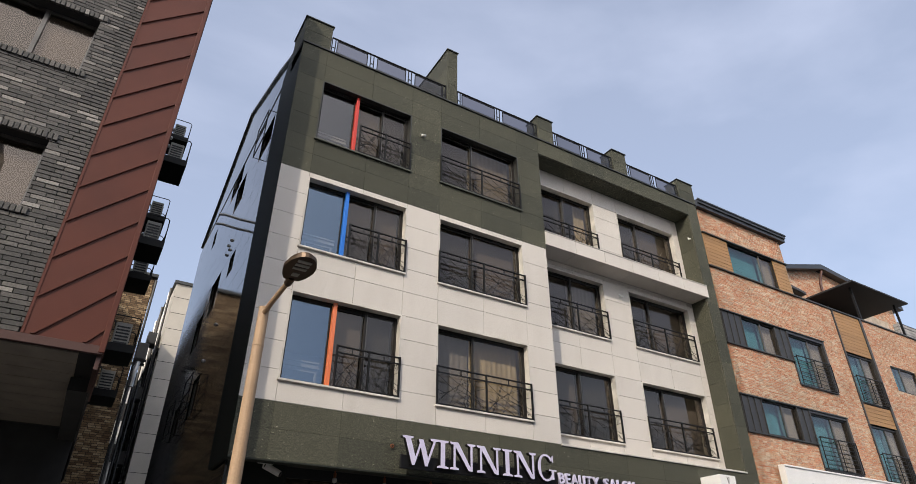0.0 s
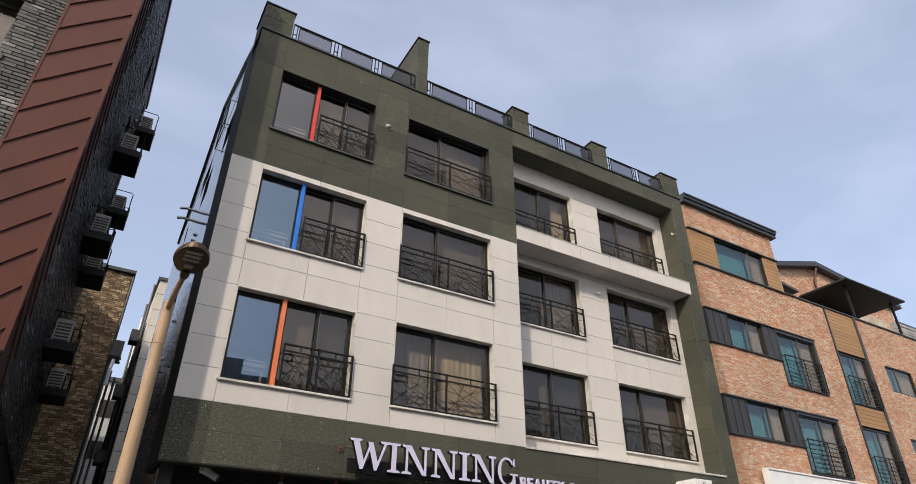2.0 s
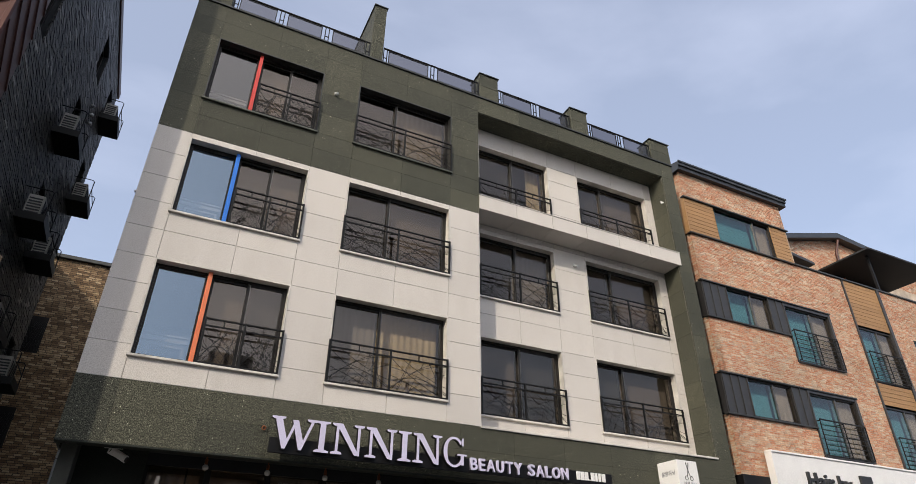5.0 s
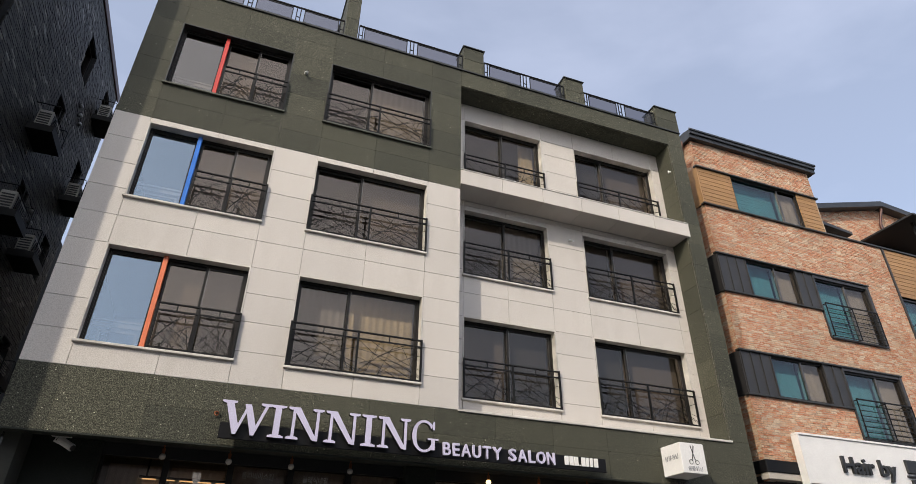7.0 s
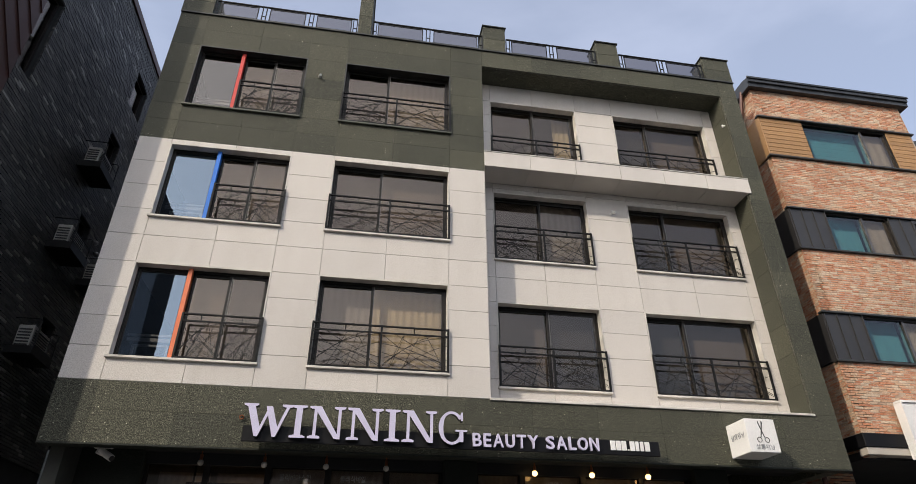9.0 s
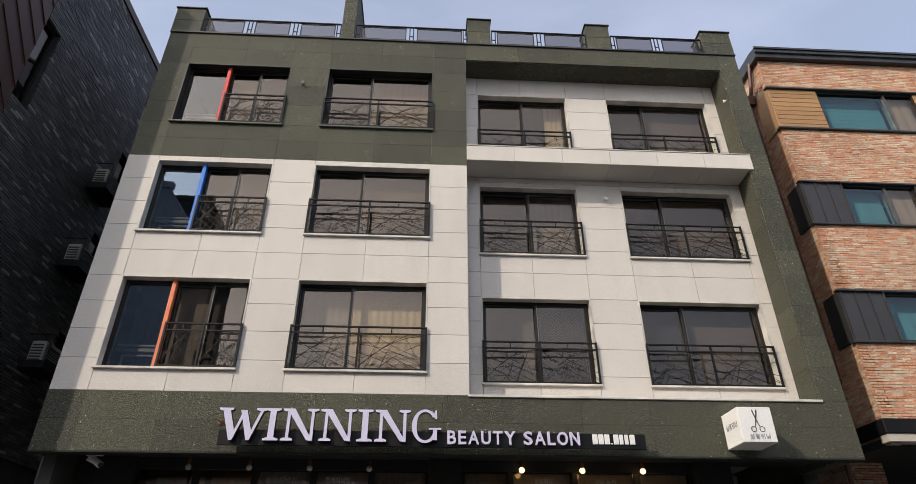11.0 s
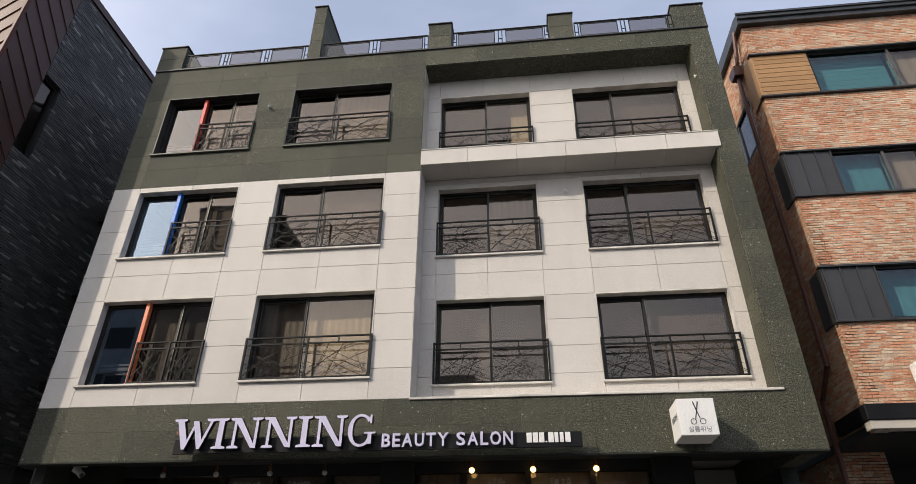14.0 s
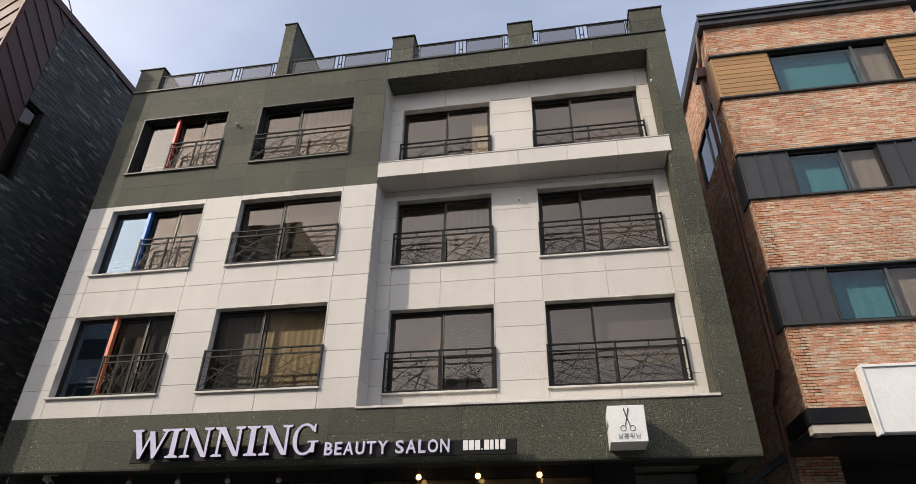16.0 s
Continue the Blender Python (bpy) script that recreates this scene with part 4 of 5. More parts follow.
def serif_letter(ch, x, z, w, h, front, back):
    """A bold serif capital from overlapping strokes; front faces pale, sides black."""
    S = 0.055
    polys = []

    def stem(a, b, y0=0.0, y1=1.0):
        polys.append([(a, y0), (b, y0), (b, y1), (a, y1)])

    def serif(a, b, y):
        s = 1 if y < 0.5 else -1
        polys.append([(a, y), (b, y), (b, y + s * S), (b - (b - a) * 0.22, y + s * (S + 0.035)), (a + (b - a) * 0.22, y + s * (S + 0.035)), (a, y + s * S)])
    if ch == "I":
        stem(0.3, 0.7), serif(0, 1, 0), serif(0, 1, 1)
    elif ch == "N":
        stem(0.13, 0.215), stem(0.80, 0.885)
        polys.append([(0.10, 1.0), (0.32, 1.0), (0.885, 0.0), (0.80, 0.0), (0.72, 0.02)])
        serif(0.0, 0.34, 0), serif(0.0, 0.3, 1), serif(0.68, 1.0, 1)
    elif ch == "W":
        polys += [[(0.06, 1), (0.21, 1), (0.375, 0.24), (0.345, 0.0), (0.275, 0.0)], [(0.345, 0.0), (0.29, 0.0), (0.50, 0.93), (0.56, 0.93)],
                  [(0.44, 0.93), (0.57, 0.93), (0.72, 0.24), (0.69, 0.0), (0.625, 0.0)], [(0.69, 0.0), (0.635, 0.0), (0.87, 1.0), (0.935, 1.0)]]
        serif(0, 0.29, 1), serif(0.76, 1.0, 1)
    else:
        n = 26
        for i in range(n):
            a0, a1 = (radians(38 + 284 * (i + k) / n) for k in (0, 1))
            q = []
            for a, far in ((a0, 1), (a1, 1), (a1, 0), (a0, 0)):
                th = 0.055 + 0.125 * abs(math.cos(a)) ** 1.3
                ro_x, ro_y = 0.46, 0.53
                k = 1 if far else 1 - th / 0.5
                q.append((0.47 + ro_x * math.cos(a) * k, 0.5 + ro_y * math.sin(a) * (k if far else 1 - 0.075 / 0.5 - 0.06 * abs(math.cos(a)))))
            polys.append(q)
        stem(0.74, 0.88, 0.06, 0.42)
        polys.append([(0.60, 0.38), (1.02, 0.38), (1.02, 0.44), (0.60, 0.44)])
        polys.append([(0.80, 0.72), (0.87, 0.72), (0.87, 1.0), (0.82, 1.0), (0.76, 0.86)])
    g = Geo()
    for i, p in enumerate(polys):
        pts = [(x + u * w, z + v * h) for u, v in p]
        area = sum(a[0] * b[1] - b[0] * a[1] for a, b in zip(pts, pts[1:] + pts[:1]))
        pts = pts if area > 0 else pts[::-1]
        y = front - 0.0004 * i
        n = len(pts)
        g.slot = 0
        g.put([(a, y, b) for a, b in pts], [tuple(range(n))])
        g.slot = 1
        g.put([(a, yy_, b) for yy_ in (y, back) for a, b in pts], [(k, k + n, (k + 1) % n + n, (k + 1) % n) for k in range(n)])
    add("letter", g, [SIGN_FACE, SIGN_BLACK], sign)


x = 5.40
for ch, w, gap in (("W", 0.775, -0.035), ("I", 0.245, 0.036), ("N", 0.57, 0.032), ("N", 0.57, 0.032), ("I", 0.245, 0.036), ("N", 0.57, 0.022), ("G", 0.47, 0.0)):
    serif_letter(ch, x, 4.06, w, 0.51, SY - 0.06, SY + 0.03)
    x += w + gap

x = 9.08
for ch, w in zip("BEAUTY SALON", (0.17, 0.15, 0.20, 0.18, 0.18, 0.20, 0.09, 0.17, 0.20, 0.15, 0.20, 0.18)):
    if ch != " ":
        me = glyphs(ch, w - 0.025, 0.215, 0.05, 0.018)
        me.materials.append(SIGN_FACE)
        ob = part("letter", me, [SIGN_FACE])
        ob.location = (x, SY, 4.045)
        hang(ob, sign)
    x += w * 1.065
for i, w in enumerate((0.085, 0.085, 0.085, 0.03, 0.085, 0.06, 0.06, 0.085)):
    xb = 11.47 + sum((0.1, 0.1, 0.1, 0.05, 0.1, 0.085, 0.085, 0.1)[:i])
    add("bar", Geo().box(xb, xb + w, SY + 0.012, SY + 0.035, 4.075, 4.10 if w == 0.03 else 4.235, 0.004), SIGN_WHITE, sign)

# ---- projecting cube sign ----
cube = thing("cube_sign", (14.12, F, 4.05), "white cube box sign with a scissors emblem on the stone band", "sign")
CXa, CXb, CYa, CZa, CZb = 13.84, 14.41, 10.36, 4.06, 4.63
add("box", Geo().box(CXa, CXb, CYa, F, CZa, CZb, 0.008), SIGN_WHITE, cube)
sc = Geo()
mx_, mz = (CXa + CXb) / 2, CZa + 0.31
for s in (-1, 1):
    sc.prism([(mx_ + s * 0.03, mz + 0.22), (mx_ + s * 0.045, mz + 0.2), (mx_ - s * 0.005, mz + 0.02), (mx_ - s * 0.03, mz - 0.06), (mx_ - s * 0.042, mz - 0.055), (mx_ - s * 0.012, mz + 0.05)], CYa - 0.004 - 0.001 * (s + 1), CYa + 0.003)
    sc.tube([(mx_ + s * 0.07 + 0.042 * math.cos(q), CYa - 0.003, mz - 0.1 + 0.042 * math.sin(q)) for q in (2 * math.pi * k / 16 for k in range(17))], 0.006, 4)
add("emblem", sc, INK, cube, "black scissors emblem")
ob = part("lettering", glyphs("살롱위닝", 0.34, 0.085, 0.004), INK_GREY)
ob.location = (CXa + 0.12, CYa - 0.003, CZa + 0.05)
hang(ob, cube)
me = glyphs("살롱위닝", 0.4, 0.1, 0.004)
ob = part("lettering", me, INK_GREY)
ob.matrix_world = Matrix.Translation((CXa - 0.003, F - 0.1, CZa + 0.27)) @ Matrix.Rotation(radians(-90), 4, "Z")
hang(ob, cube)


# ---- small fixtures on the front ----
def camera_unit(x, y, z, kind="spotlight"):
    c = thing("facade_" + kind, (x, y, z), "small white swivel fixture screwed to the stone wall", "fixture", "wall fixtures")
    add("mount", Geo().box(x - 0.025, x + 0.025, y - 0.03, y, z - 0.03, z + 0.05, 0.005), WHITE_PLASTIC, c)
    add("head", Geo().tube([(x, y - 0.02, z), (x + 0.03, y - 0.12, z - 0.05)], 0.028, 8), WHITE_PLASTIC, c)
    return c


camera_unit(5.72, F, 12.1)
camera_unit(15.70, F + 0.2, 12.25)
camera_unit(12.55, R, 9.55)
cc = thing("security_camera", (3.2, F + 0.5, 4.08), "white security camera hanging from the dark soffit", "camera")
add("mount", Geo().box(3.06, 3.34, F + 0.4, F + 0.6, 3.98, 4.08, 0.01), WHITE_PLASTIC, cc)
add("bracket", Geo().tube([(3.16, F + 0.5, 3.98), (3.14, F + 0.48, 3.9), (3.24, F + 0.46, 3.86)], 0.018, 6), WHITE_PLASTIC, cc)
add("body", Geo().tube([(3.2, F + 0.5, 3.93), (3.42, F + 0.38, 3.8)], 0.055, 10), WHITE_PLASTIC, cc)
add("lens", Geo().tube([(3.42, F + 0.38, 3.8), (3.44, F + 0.37, 3.79)], 0.042, 10), INK, cc)
hk = thing("sign_hook", (5.36, F, 4.42), "brass ring hook beside the sign letters", "hook")
add("ring", Geo().tube([(5.34 + 0.03 * math.cos(q), F - 0.03, 4.42 + 0.03 * math.sin(q)) for q in (2 * math.pi * k / 12 for k in range(13))], 0.01, 5), COPPER, hk)
add("pin", Geo().tube([(5.34, F, 4.45), (5.34, F - 0.035, 4.45)], 0.01, 5), COPPER, hk)
dl = thing("downlight", (14.9, 11.7, 4.08), "flat square downlight set into the dark soffit", "lamp")
add("plate", Geo().box(14.8, 15.0, 11.65, 11.75, 4.06, 4.08, 0.003), WHITE_PLASTIC, dl)

# ---- charcoal brick neighbour ----
SOFFIT_BOARD = plain("brown_grey_soffit_board", (0.24, 0.21, 0.18), 0.45)
LX, LY, LB, LT = 0.25, 8.9, 18.4, 16.1
left = thing("brick_neighbour", (-4.0, 13.0, 0.0), "charcoal brick apartment house with an oxide-red metal corner", "building")
fh = [(-3.6, -1.2, 8.88, 10.0), (-3.6, -1.2, 6.38, 7.52), (-3.6, -1.2, 11.4, 12.55), (-3.6, -1.2, 13.9, 15.0)]
lf = add("front_wall", wall_geo((-8.0, -0.66, 4.68, LT), fh, LY + 0.03, LY + 0.3), GREY_MORTAR, left)
eh = [(10.12, 10.64, 10.75, 12.96), (14.6, 15.5, 13.9, 15.0), (14.3, 15.0, 11.5, 12.6), (14.3, 15.0, 8.9, 10.0), (17.2, 17.9, 14.3, 15.4), (17.2, 17.9, 11.6, 12.7), (17.0, 17.7, 9.0, 10.1), (14.3, 15.0, 6.2, 7.3), (17.0, 17.7, 6.2, 7.3)]
le = add("side_wall", wall_geo((10.09, LB, 4.4, LT), eh, LX - 0.3, LX - 0.04, "x"), GREY_MORTAR, left)
add("lower_wall", Geo().box(LX - 0.3, LX - 0.06, 13.62, LB - 0.32, 0.0, 4.39), GREY_MORTAR, left)
add("west_wall", Geo().box(-8.0, -7.7, LY + 0.3, LB, 0.0, LT), GREY_MORTAR, left)
add("back_wall", Geo().box(-7.7, LX - 0.3, LB - 0.3, LB, 0.0, LT), GREY_MORTAR, left)
# unseen block, added to shade the tan house and darken side-wall reflections
add("rear_wing", Geo().box(-20.0, -1.6, LB, 26.4, 0.0, 13.8), GREY_MORTAR, left)
# unseen block, added to block the sun from further west
add("west_wing", Geo().box(-20.0, -8.0, LY + 0.03, LB, 0.0, LT), GREY_MORTAR, left)
add("roof", Geo().box(-8.1, LX + 0.02, LY - 0.05, LB + 0.1, LT, LT + 0.12, 0.01), COPING, left)
add("eave_trim", Geo().box(LX - 0.02, LX + 0.03, LY - 0.06, LB + 0.12, LT - 0.08, LT + 0.16, 0.01), STEEL_BROWN, left)
add("carport_soffit", Geo().box(-8.0, LX - 0.02, LY + 0.02, 13.5, 4.6, 4.66), SOFFIT, left, "dark boarded soffit of the open ground floor")
cl = add("carport_lining", Geo().box(-7.7, LX - 0.05, 13.5, 13.6, 0.0, 4.6), GREY_MORTAR, left)
for i in range(9):
    add("soffit_board", Geo().box(-7.6, -0.02, LY + 0.1 + i * 0.48, LY + 0.1 + i * 0.48 + 0.47, 4.585, 4.6), SOFFIT_BOARD, left)
add("bottom_flashing", Geo().box(-8.0, LX, LY - 0.03, LY + 0.03, 4.58, 4.69, 0.004), STEEL_BROWN, left)
# metal corner: front sheets with slanting seams, side sheets, the rim
rs = add("metal_front", Geo().box(-0.66, LX - 0.03, LY - 0.02, LY + 0.05, 4.69, LT), STEEL_RED, left, "oxide-red standing-seam metal sheets")
for i in range(22):
    z = 4.91 + i * 0.563
    zr, zl = z, z - 0.84
    if zr > LT - 0.05:
        continue
    if zl < 4.7:
        xl = LX - 0.05 - (z - 4.7) / 0.84 * 0.855
        g = Geo().prism([(xl, 4.7), (xl + 0.04, 4.7), (LX - 0.05, zr), (LX - 0.05, zr + 0.025)], LY - 0.045, LY - 0.02)
    else:
        g = Geo().prism([(-0.655, zl), (-0.655, zl - 0.025), (LX - 0.05, zr - 0.025), (LX - 0.05, zr)], LY - 0.045, LY - 0.02)
    add("seam", g, STEEL_RED, rs)
add("rim", Geo().box(LX - 0.06, LX + 0.01, LY - 0.05, LY + 0.04, 4.6, LT, 0.006), STEEL_RED, rs)
add("edge_trim", Geo().box(-0.69, -0.655, LY - 0.03, LY + 0.03, 4.69, LT), STEEL_RED, rs)
ms = add("metal_side", Geo().box(LX - 0.06, LX - 0.01, LY + 0.04, 10.09, 4.4, LT), STEEL_BROWN, left, "dark brown seamed metal return")
for i in range(22):
    z = 4.9 + i * 0.6
    add("seam", Geo().prism([(LY + 0.06, z + 0.5), (LY + 0.06, z + 0.47), (10.085, z - 0.63), (10.085, z - 0.6)], LX - 0.01, LX + 0.015, "x"), STEEL_BROWN, ms)
g = Geo()
own = brick_fill(g, "front", LY + 0.03, -4.2, -0.69, 4.7, LT - 0.02, 0.29, 0.068, 0.012, fh, 0.02, 0.004, lambda x0, x1, y0, y1, z0, z1: -1.2 < x0 and 6.6 < z0 < 10.9, 0.5, 0.022, 0.06)
lf_rest = own_bricks(own, GREY_BRICK, lf)
g.put(lf_rest.v, lf_rest.f)
tagged(add("brickwork", g, GREY_BRICK, lf), kind="stuff")
g = Geo()
brick_fill(g, "east", LX - 0.04, 10.1, LB, 4.41, LT - 0.1, 0.29, 0.066, 0.012, eh, 0.02, 0.006, None, 0.5, 0.028, 0.06)
tagged(add("brickwork", g, GREY_BRICK, le), kind="stuff")
for a, b, p, q in fh:
    for zc, nm in ((q + 0.0, "lintel_brick"), (p - 0.11, "sill_brick")):
        for i in range(17):
            u = b + 0.1 - 0.068 * (i + 1)
            add(nm, Geo().box(u, u + 0.057, LY - 0.022, LY + 0.03, zc, zc + 0.11, 0.005), GREY_BRICK, lf)
    wv = add("window", Geo().box(a, a + 0.05, LY + 0.2, LY + 0.27, p, q).box(b - 0.05, b, LY + 0.2, LY + 0.27, p, q).box(a + 0.05, b - 0.05, LY + 0.2, LY + 0.27, q - 0.05, q).box(a + 0.05, b - 0.05, LY + 0.2, LY + 0.27, p, p + 0.05).box((b - 0.75), (b - 0.69), LY + 0.19, LY + 0.26, p + 0.05, q - 0.05), SASH, left)
    pn = add("pane", pane_geo(a + 0.05, b - 0.05, LY + 0.23, LY + 0.236, p + 0.05, q - 0.05), [GLASS, CLEAR], wv)
    pn.visible_shadow = False
    add("roller_blind", Geo().box(b - 0.69, b - 0.06, LY + 0.265, LY + 0.272, p, q), BLIND, wv)
    add("screen_blind", Geo().box(a, b - 0.73, LY + 0.265, LY + 0.272, p, q), SCREEN, wv)
for a, b, p, q in eh:
    wv = add("window", Geo().box(LX - 0.2, LX - 0.14, a, a + 0.045, p, q).box(LX - 0.2, LX - 0.14, b - 0.045, b, p, q).box(LX - 0.2, LX - 0.14, a + 0.045, b - 0.045, p, p + 0.045).box(LX - 0.2, LX - 0.14, a + 0.045, b - 0.045, q - 0.045, q), FRAME, left)
    pn = add("pane", pane_geo(LX - 0.175, LX - 0.168, a + 0.045, b - 0.045, p + 0.045, q - 0.045, "x+"), [GLASS, CLEAR], wv)
    pn.visible_shadow = False
add("room_wall", Geo().box(-7.6, LX - 0.6, LY + 0.9, LY + 1.0, 4.8, LT - 0.1).box(LX - 0.75, LX - 0.7, LY + 1.0, LB - 0.4, 4.8, LT - 0.1), INNER, left)


def ac_unit(y, z):
    """An outdoor unit on a caged wall bracket."""
    a = thing("air_conditioner", (LX, y, z), "ivory outdoor air-conditioning unit in a black wall cage", "air conditioner", "outdoor units on the brick side wall")
    x0, x1 = LX + 0.07, LX + 0.37
    add("casing", Geo().box(x0, x1, y - 0.38, y + 0.38, z + 0.06, z + 0.62, 0.012), AC_BODY, a)
    g = Geo()
    for k in range(7):
        g.box(x0 + 0.03, x1 - 0.03, y - 0.392, y - 0.381, z + 0.12 + k * 0.065, z + 0.15 + k * 0.065)
    add("side_grille", g, INK, a)
    g = Geo()
    for k in range(9):
        g.box(x1 + 0.001, x1 + 0.012, y - 0.32, y + 0.32, z + 0.11 + k * 0.052, z + 0.125 + k * 0.052)
    add("front_grille", g, INK, a)
    add("tray", Geo().box(LX - 0.02, x1 + 0.14, y - 0.46, y + 0.46, z, z + 0.05).box(LX - 0.02, x1 + 0.14, y - 0.46, y - 0.43, z + 0.05, z + 0.16).box(x1 + 0.11, x1 + 0.14, y - 0.43, y + 0.46, z + 0.05, z + 0.2), IRON, a, "black steel tray")
    for s in (-0.44, 0.44):
        add("cage_hoop", Geo().tube([(LX - 0.03, y + s, z + 0.74), (x1 + 0.08, y + s, z + 0.74), (x1 + 0.125, y + s, z + 0.70), (x1 + 0.125, y + s, z + 0.03)], 0.013, 6), IRON, a)
    add("cage_bar", Geo().tube([(x1 + 0.125, y - 0.44, z + 0.45), (x1 + 0.125, y + 0.44, z + 0.45)], 0.011, 6), IRON, a)
    add("hose", Geo().tube([(LX, y + 0.3, z + 0.9), (LX + 0.06, y + 0.32, z + 0.85), (x0 + 0.04, y + 0.36, z + 0.7), (x0 + 0.06, y + 0.39, z + 0.4)], 0.022, 6), INK, a)
    return a


first_ac = ac_unit(17.3, 13.95)
for y, z in ((17.3, 11.1), (15.6, 8.5), (16.4, 5.9), (13.75, 10.7), (13.75, 8.5), (13.75, 6.1)):
    copy_thing(first_ac, Matrix.Translation((LX, y, z)))
for y, z in ((15.7, 13.4), (15.9, 13.25), (16.1, 13.1), (15.4, 9.8), (15.6, 9.6)):
    add("vent_cap", Geo().ball(LX + 0.03, y, z, 0.06), STEEL, left)

# ---- houses at the end of the gap ----
tb = thing("tan_brick_house", (-2.0, 29.0, 0.0), "tan brick house standing behind, its top in sunlight", "building")
# depth to y 48 is added to block sky in side-wall reflections
add("wall", Geo().box(-6.0, 1.3, 26.45, 48.0, 0.0, 13.7), TAN_MORTAR, tb)
g = Geo()
brick_fill(g, "front", 26.45, -3.4, 1.3, 3.0, 13.7, 0.23, 0.078, 0.016, [(-1.6, -0.7, 9.8, 11.2), (-1.6, -0.7, 6.4, 7.8)], 0.02, 0.004)
tagged(add("brickwork", g, TAN_BRICK, tb), kind="stuff")
add("coping", Geo().box(-6.1, 1.4, 26.3, 48.1, 13.7, 13.85, 0.01), COPING, tb)
for z in (9.8, 6.4):
    wv = add("window", Geo().box(-1.6, -0.7, 26.43, 26.45, z, z + 1.4), FRAME, tb)
    g = Geo()
    for k in range(8):
        g.tube([(-1.6 + 0.11 * k, 26.37, z), (-1.05 + 0.05 * k, 26.37, z + 1.2)], 0.012, 4).tube([(-0.7 - 0.11 * k, 26.36, z), (-1.25 - 0.05 * k, 26.36, z + 1.2)], 0.012, 4)
    add("lattice_guard", g, IRON, wv)
add("downpipe", Geo().tube([(1.36, 26.4, 0.0), (1.36, 26.4, 13.6)], 0.05, 6), INK, tb)
bh = thing("beige_house", (4.0, 36.0, 0.0), "pale beige rendered house far behind the gap", "building")
add("wall", Geo().box(2.55, 9.0, 32.0, 44.0, 0.0, 16.2), BEIGE, bh)
add("coping", Geo().box(2.45, 9.1, 31.9, 44.1, 16.2, 16.35), COPING, bh)
for z in (4.5, 7.5, 10.5, 13.3):
    for y in (34.0, 38.0):
        add("window", Geo().box(2.51, 2.55, y, y + 1.9, z, z + 1.3), FRAME, bh)
    add("ledge", Geo().box(2.36, 2.549, 32.6, 43.0, z - 0.62, z - 0.42, 0.01), GREY_MORTAR, bh)
    add("balcony_unit", Geo().box(1.95, 2.51, 33.0, 33.8, z - 0.1, z + 0.5, 0.02), INK, bh)
for y, r, m in ((32.25, 0.06, INK), (32.9, 0.05, STEEL), (35.0, 0.07, INK), (37.2, 0.06, STEEL), (40.5, 0.08, INK)):
    add("downpipe", Geo().tube([(2.44 - r, y, 0.0), (2.44 - r, y, 16.0)], r, 6), m, bh)
for i in range(18):
    add("wall_joint", Geo().box(2.56, 8.9, 31.994, 32.001, 1.0 + 0.85 * i, 1.02 + 0.85 * i), GREY_MORTAR, bh)
# dark sheet standing in for the shade on the beige side, below its top
add("side_cladding", Geo().box(2.52, 2.549, 32.9, 43.0, 0.0, 13.0), GREY_MORTAR, bh)

gh = thing("grey_house", (2.0, 54.0, 0.0), "pale grey rendered house closing the far end of the gap", "building")
add("wall", Geo().box(-4.0, 7.0, 50.0, 58.0, 0.0, 15.7), CONCRETE, gh)
add("roof_edge", Geo().box(-4.2, 7.2, 49.7, 58.2, 15.7, 16.0, 0.02), COPING, gh)
for z in (4.0, 7.2, 10.4, 13.2):
    add("window", Geo().box(1.6, 3.0, 49.95, 50.0, z, z + 1.2), FRAME, gh)
pa = thing("air_conditioner", (1.5, 26.3, 10.2), "small grey outdoor unit bracketed to the tan brick corner", "air conditioner")
add("casing", Geo().box(1.32, 1.72, 26.0, 26.6, 10.1, 10.75, 0.02), GREY_METAL, pa)
add("bracket", Geo().box(1.3, 1.75, 26.0, 26.06, 10.0, 10.09).box(1.3, 1.75, 26.54, 26.6, 10.0, 10.09), IRON, pa)
add("duct", Geo().tube([(1.5, 26.1, 10.0), (1.46, 26.0, 9.6), (1.46, 26.05, 9.0)], 0.09, 8), STEEL, pa)
for x, y, r, m in ((1.42, 26.3, 0.035, STEEL), (1.55, 26.25, 0.05, INK), (1.75, 27.2, 0.05, INK)):
    add("downpipe", Geo().tube([(x, y, 0.0), (x, y, 9.6)], r, 6), m, tb)

# ---- street lamp ----
LPX, LPY = 1.79, 7.21
lamp = thing("street_lamp", (LPX, LPY, 0.0), "tan painted street lamp with a flat oval LED head", "street lamp")
add("base_plate", Geo().box(LPX - 0.18, LPX + 0.18, LPY - 0.18, LPY + 0.18, -0.1, 0.03, 0.006), POLE, lamp)
add("pole", Geo().tube([(LPX, LPY, 0.03), (LPX, LPY, 2.5), (LPX, LPY, 4.93)], 0.088, 18, 0.062), POLE, lamp)
add("cap", Geo().tube([(LPX, LPY, 4.93), (LPX, LPY, 4.95)], 0.066, 16), POLE, lamp)
add("band", Geo().tube([(LPX, LPY, 4.45), (LPX, LPY, 4.47)], 0.07, 16), POLE, lamp)
add("arm", Geo().tube([(LPX, LPY, 4.87), (LPX, 6.92, 4.89), (LPX + 0.01, 6.6, 4.91), (LPX + 0.02, 6.3, 4.92)], 0.033, 10, 0.029), POLE, lamp)
hd = []
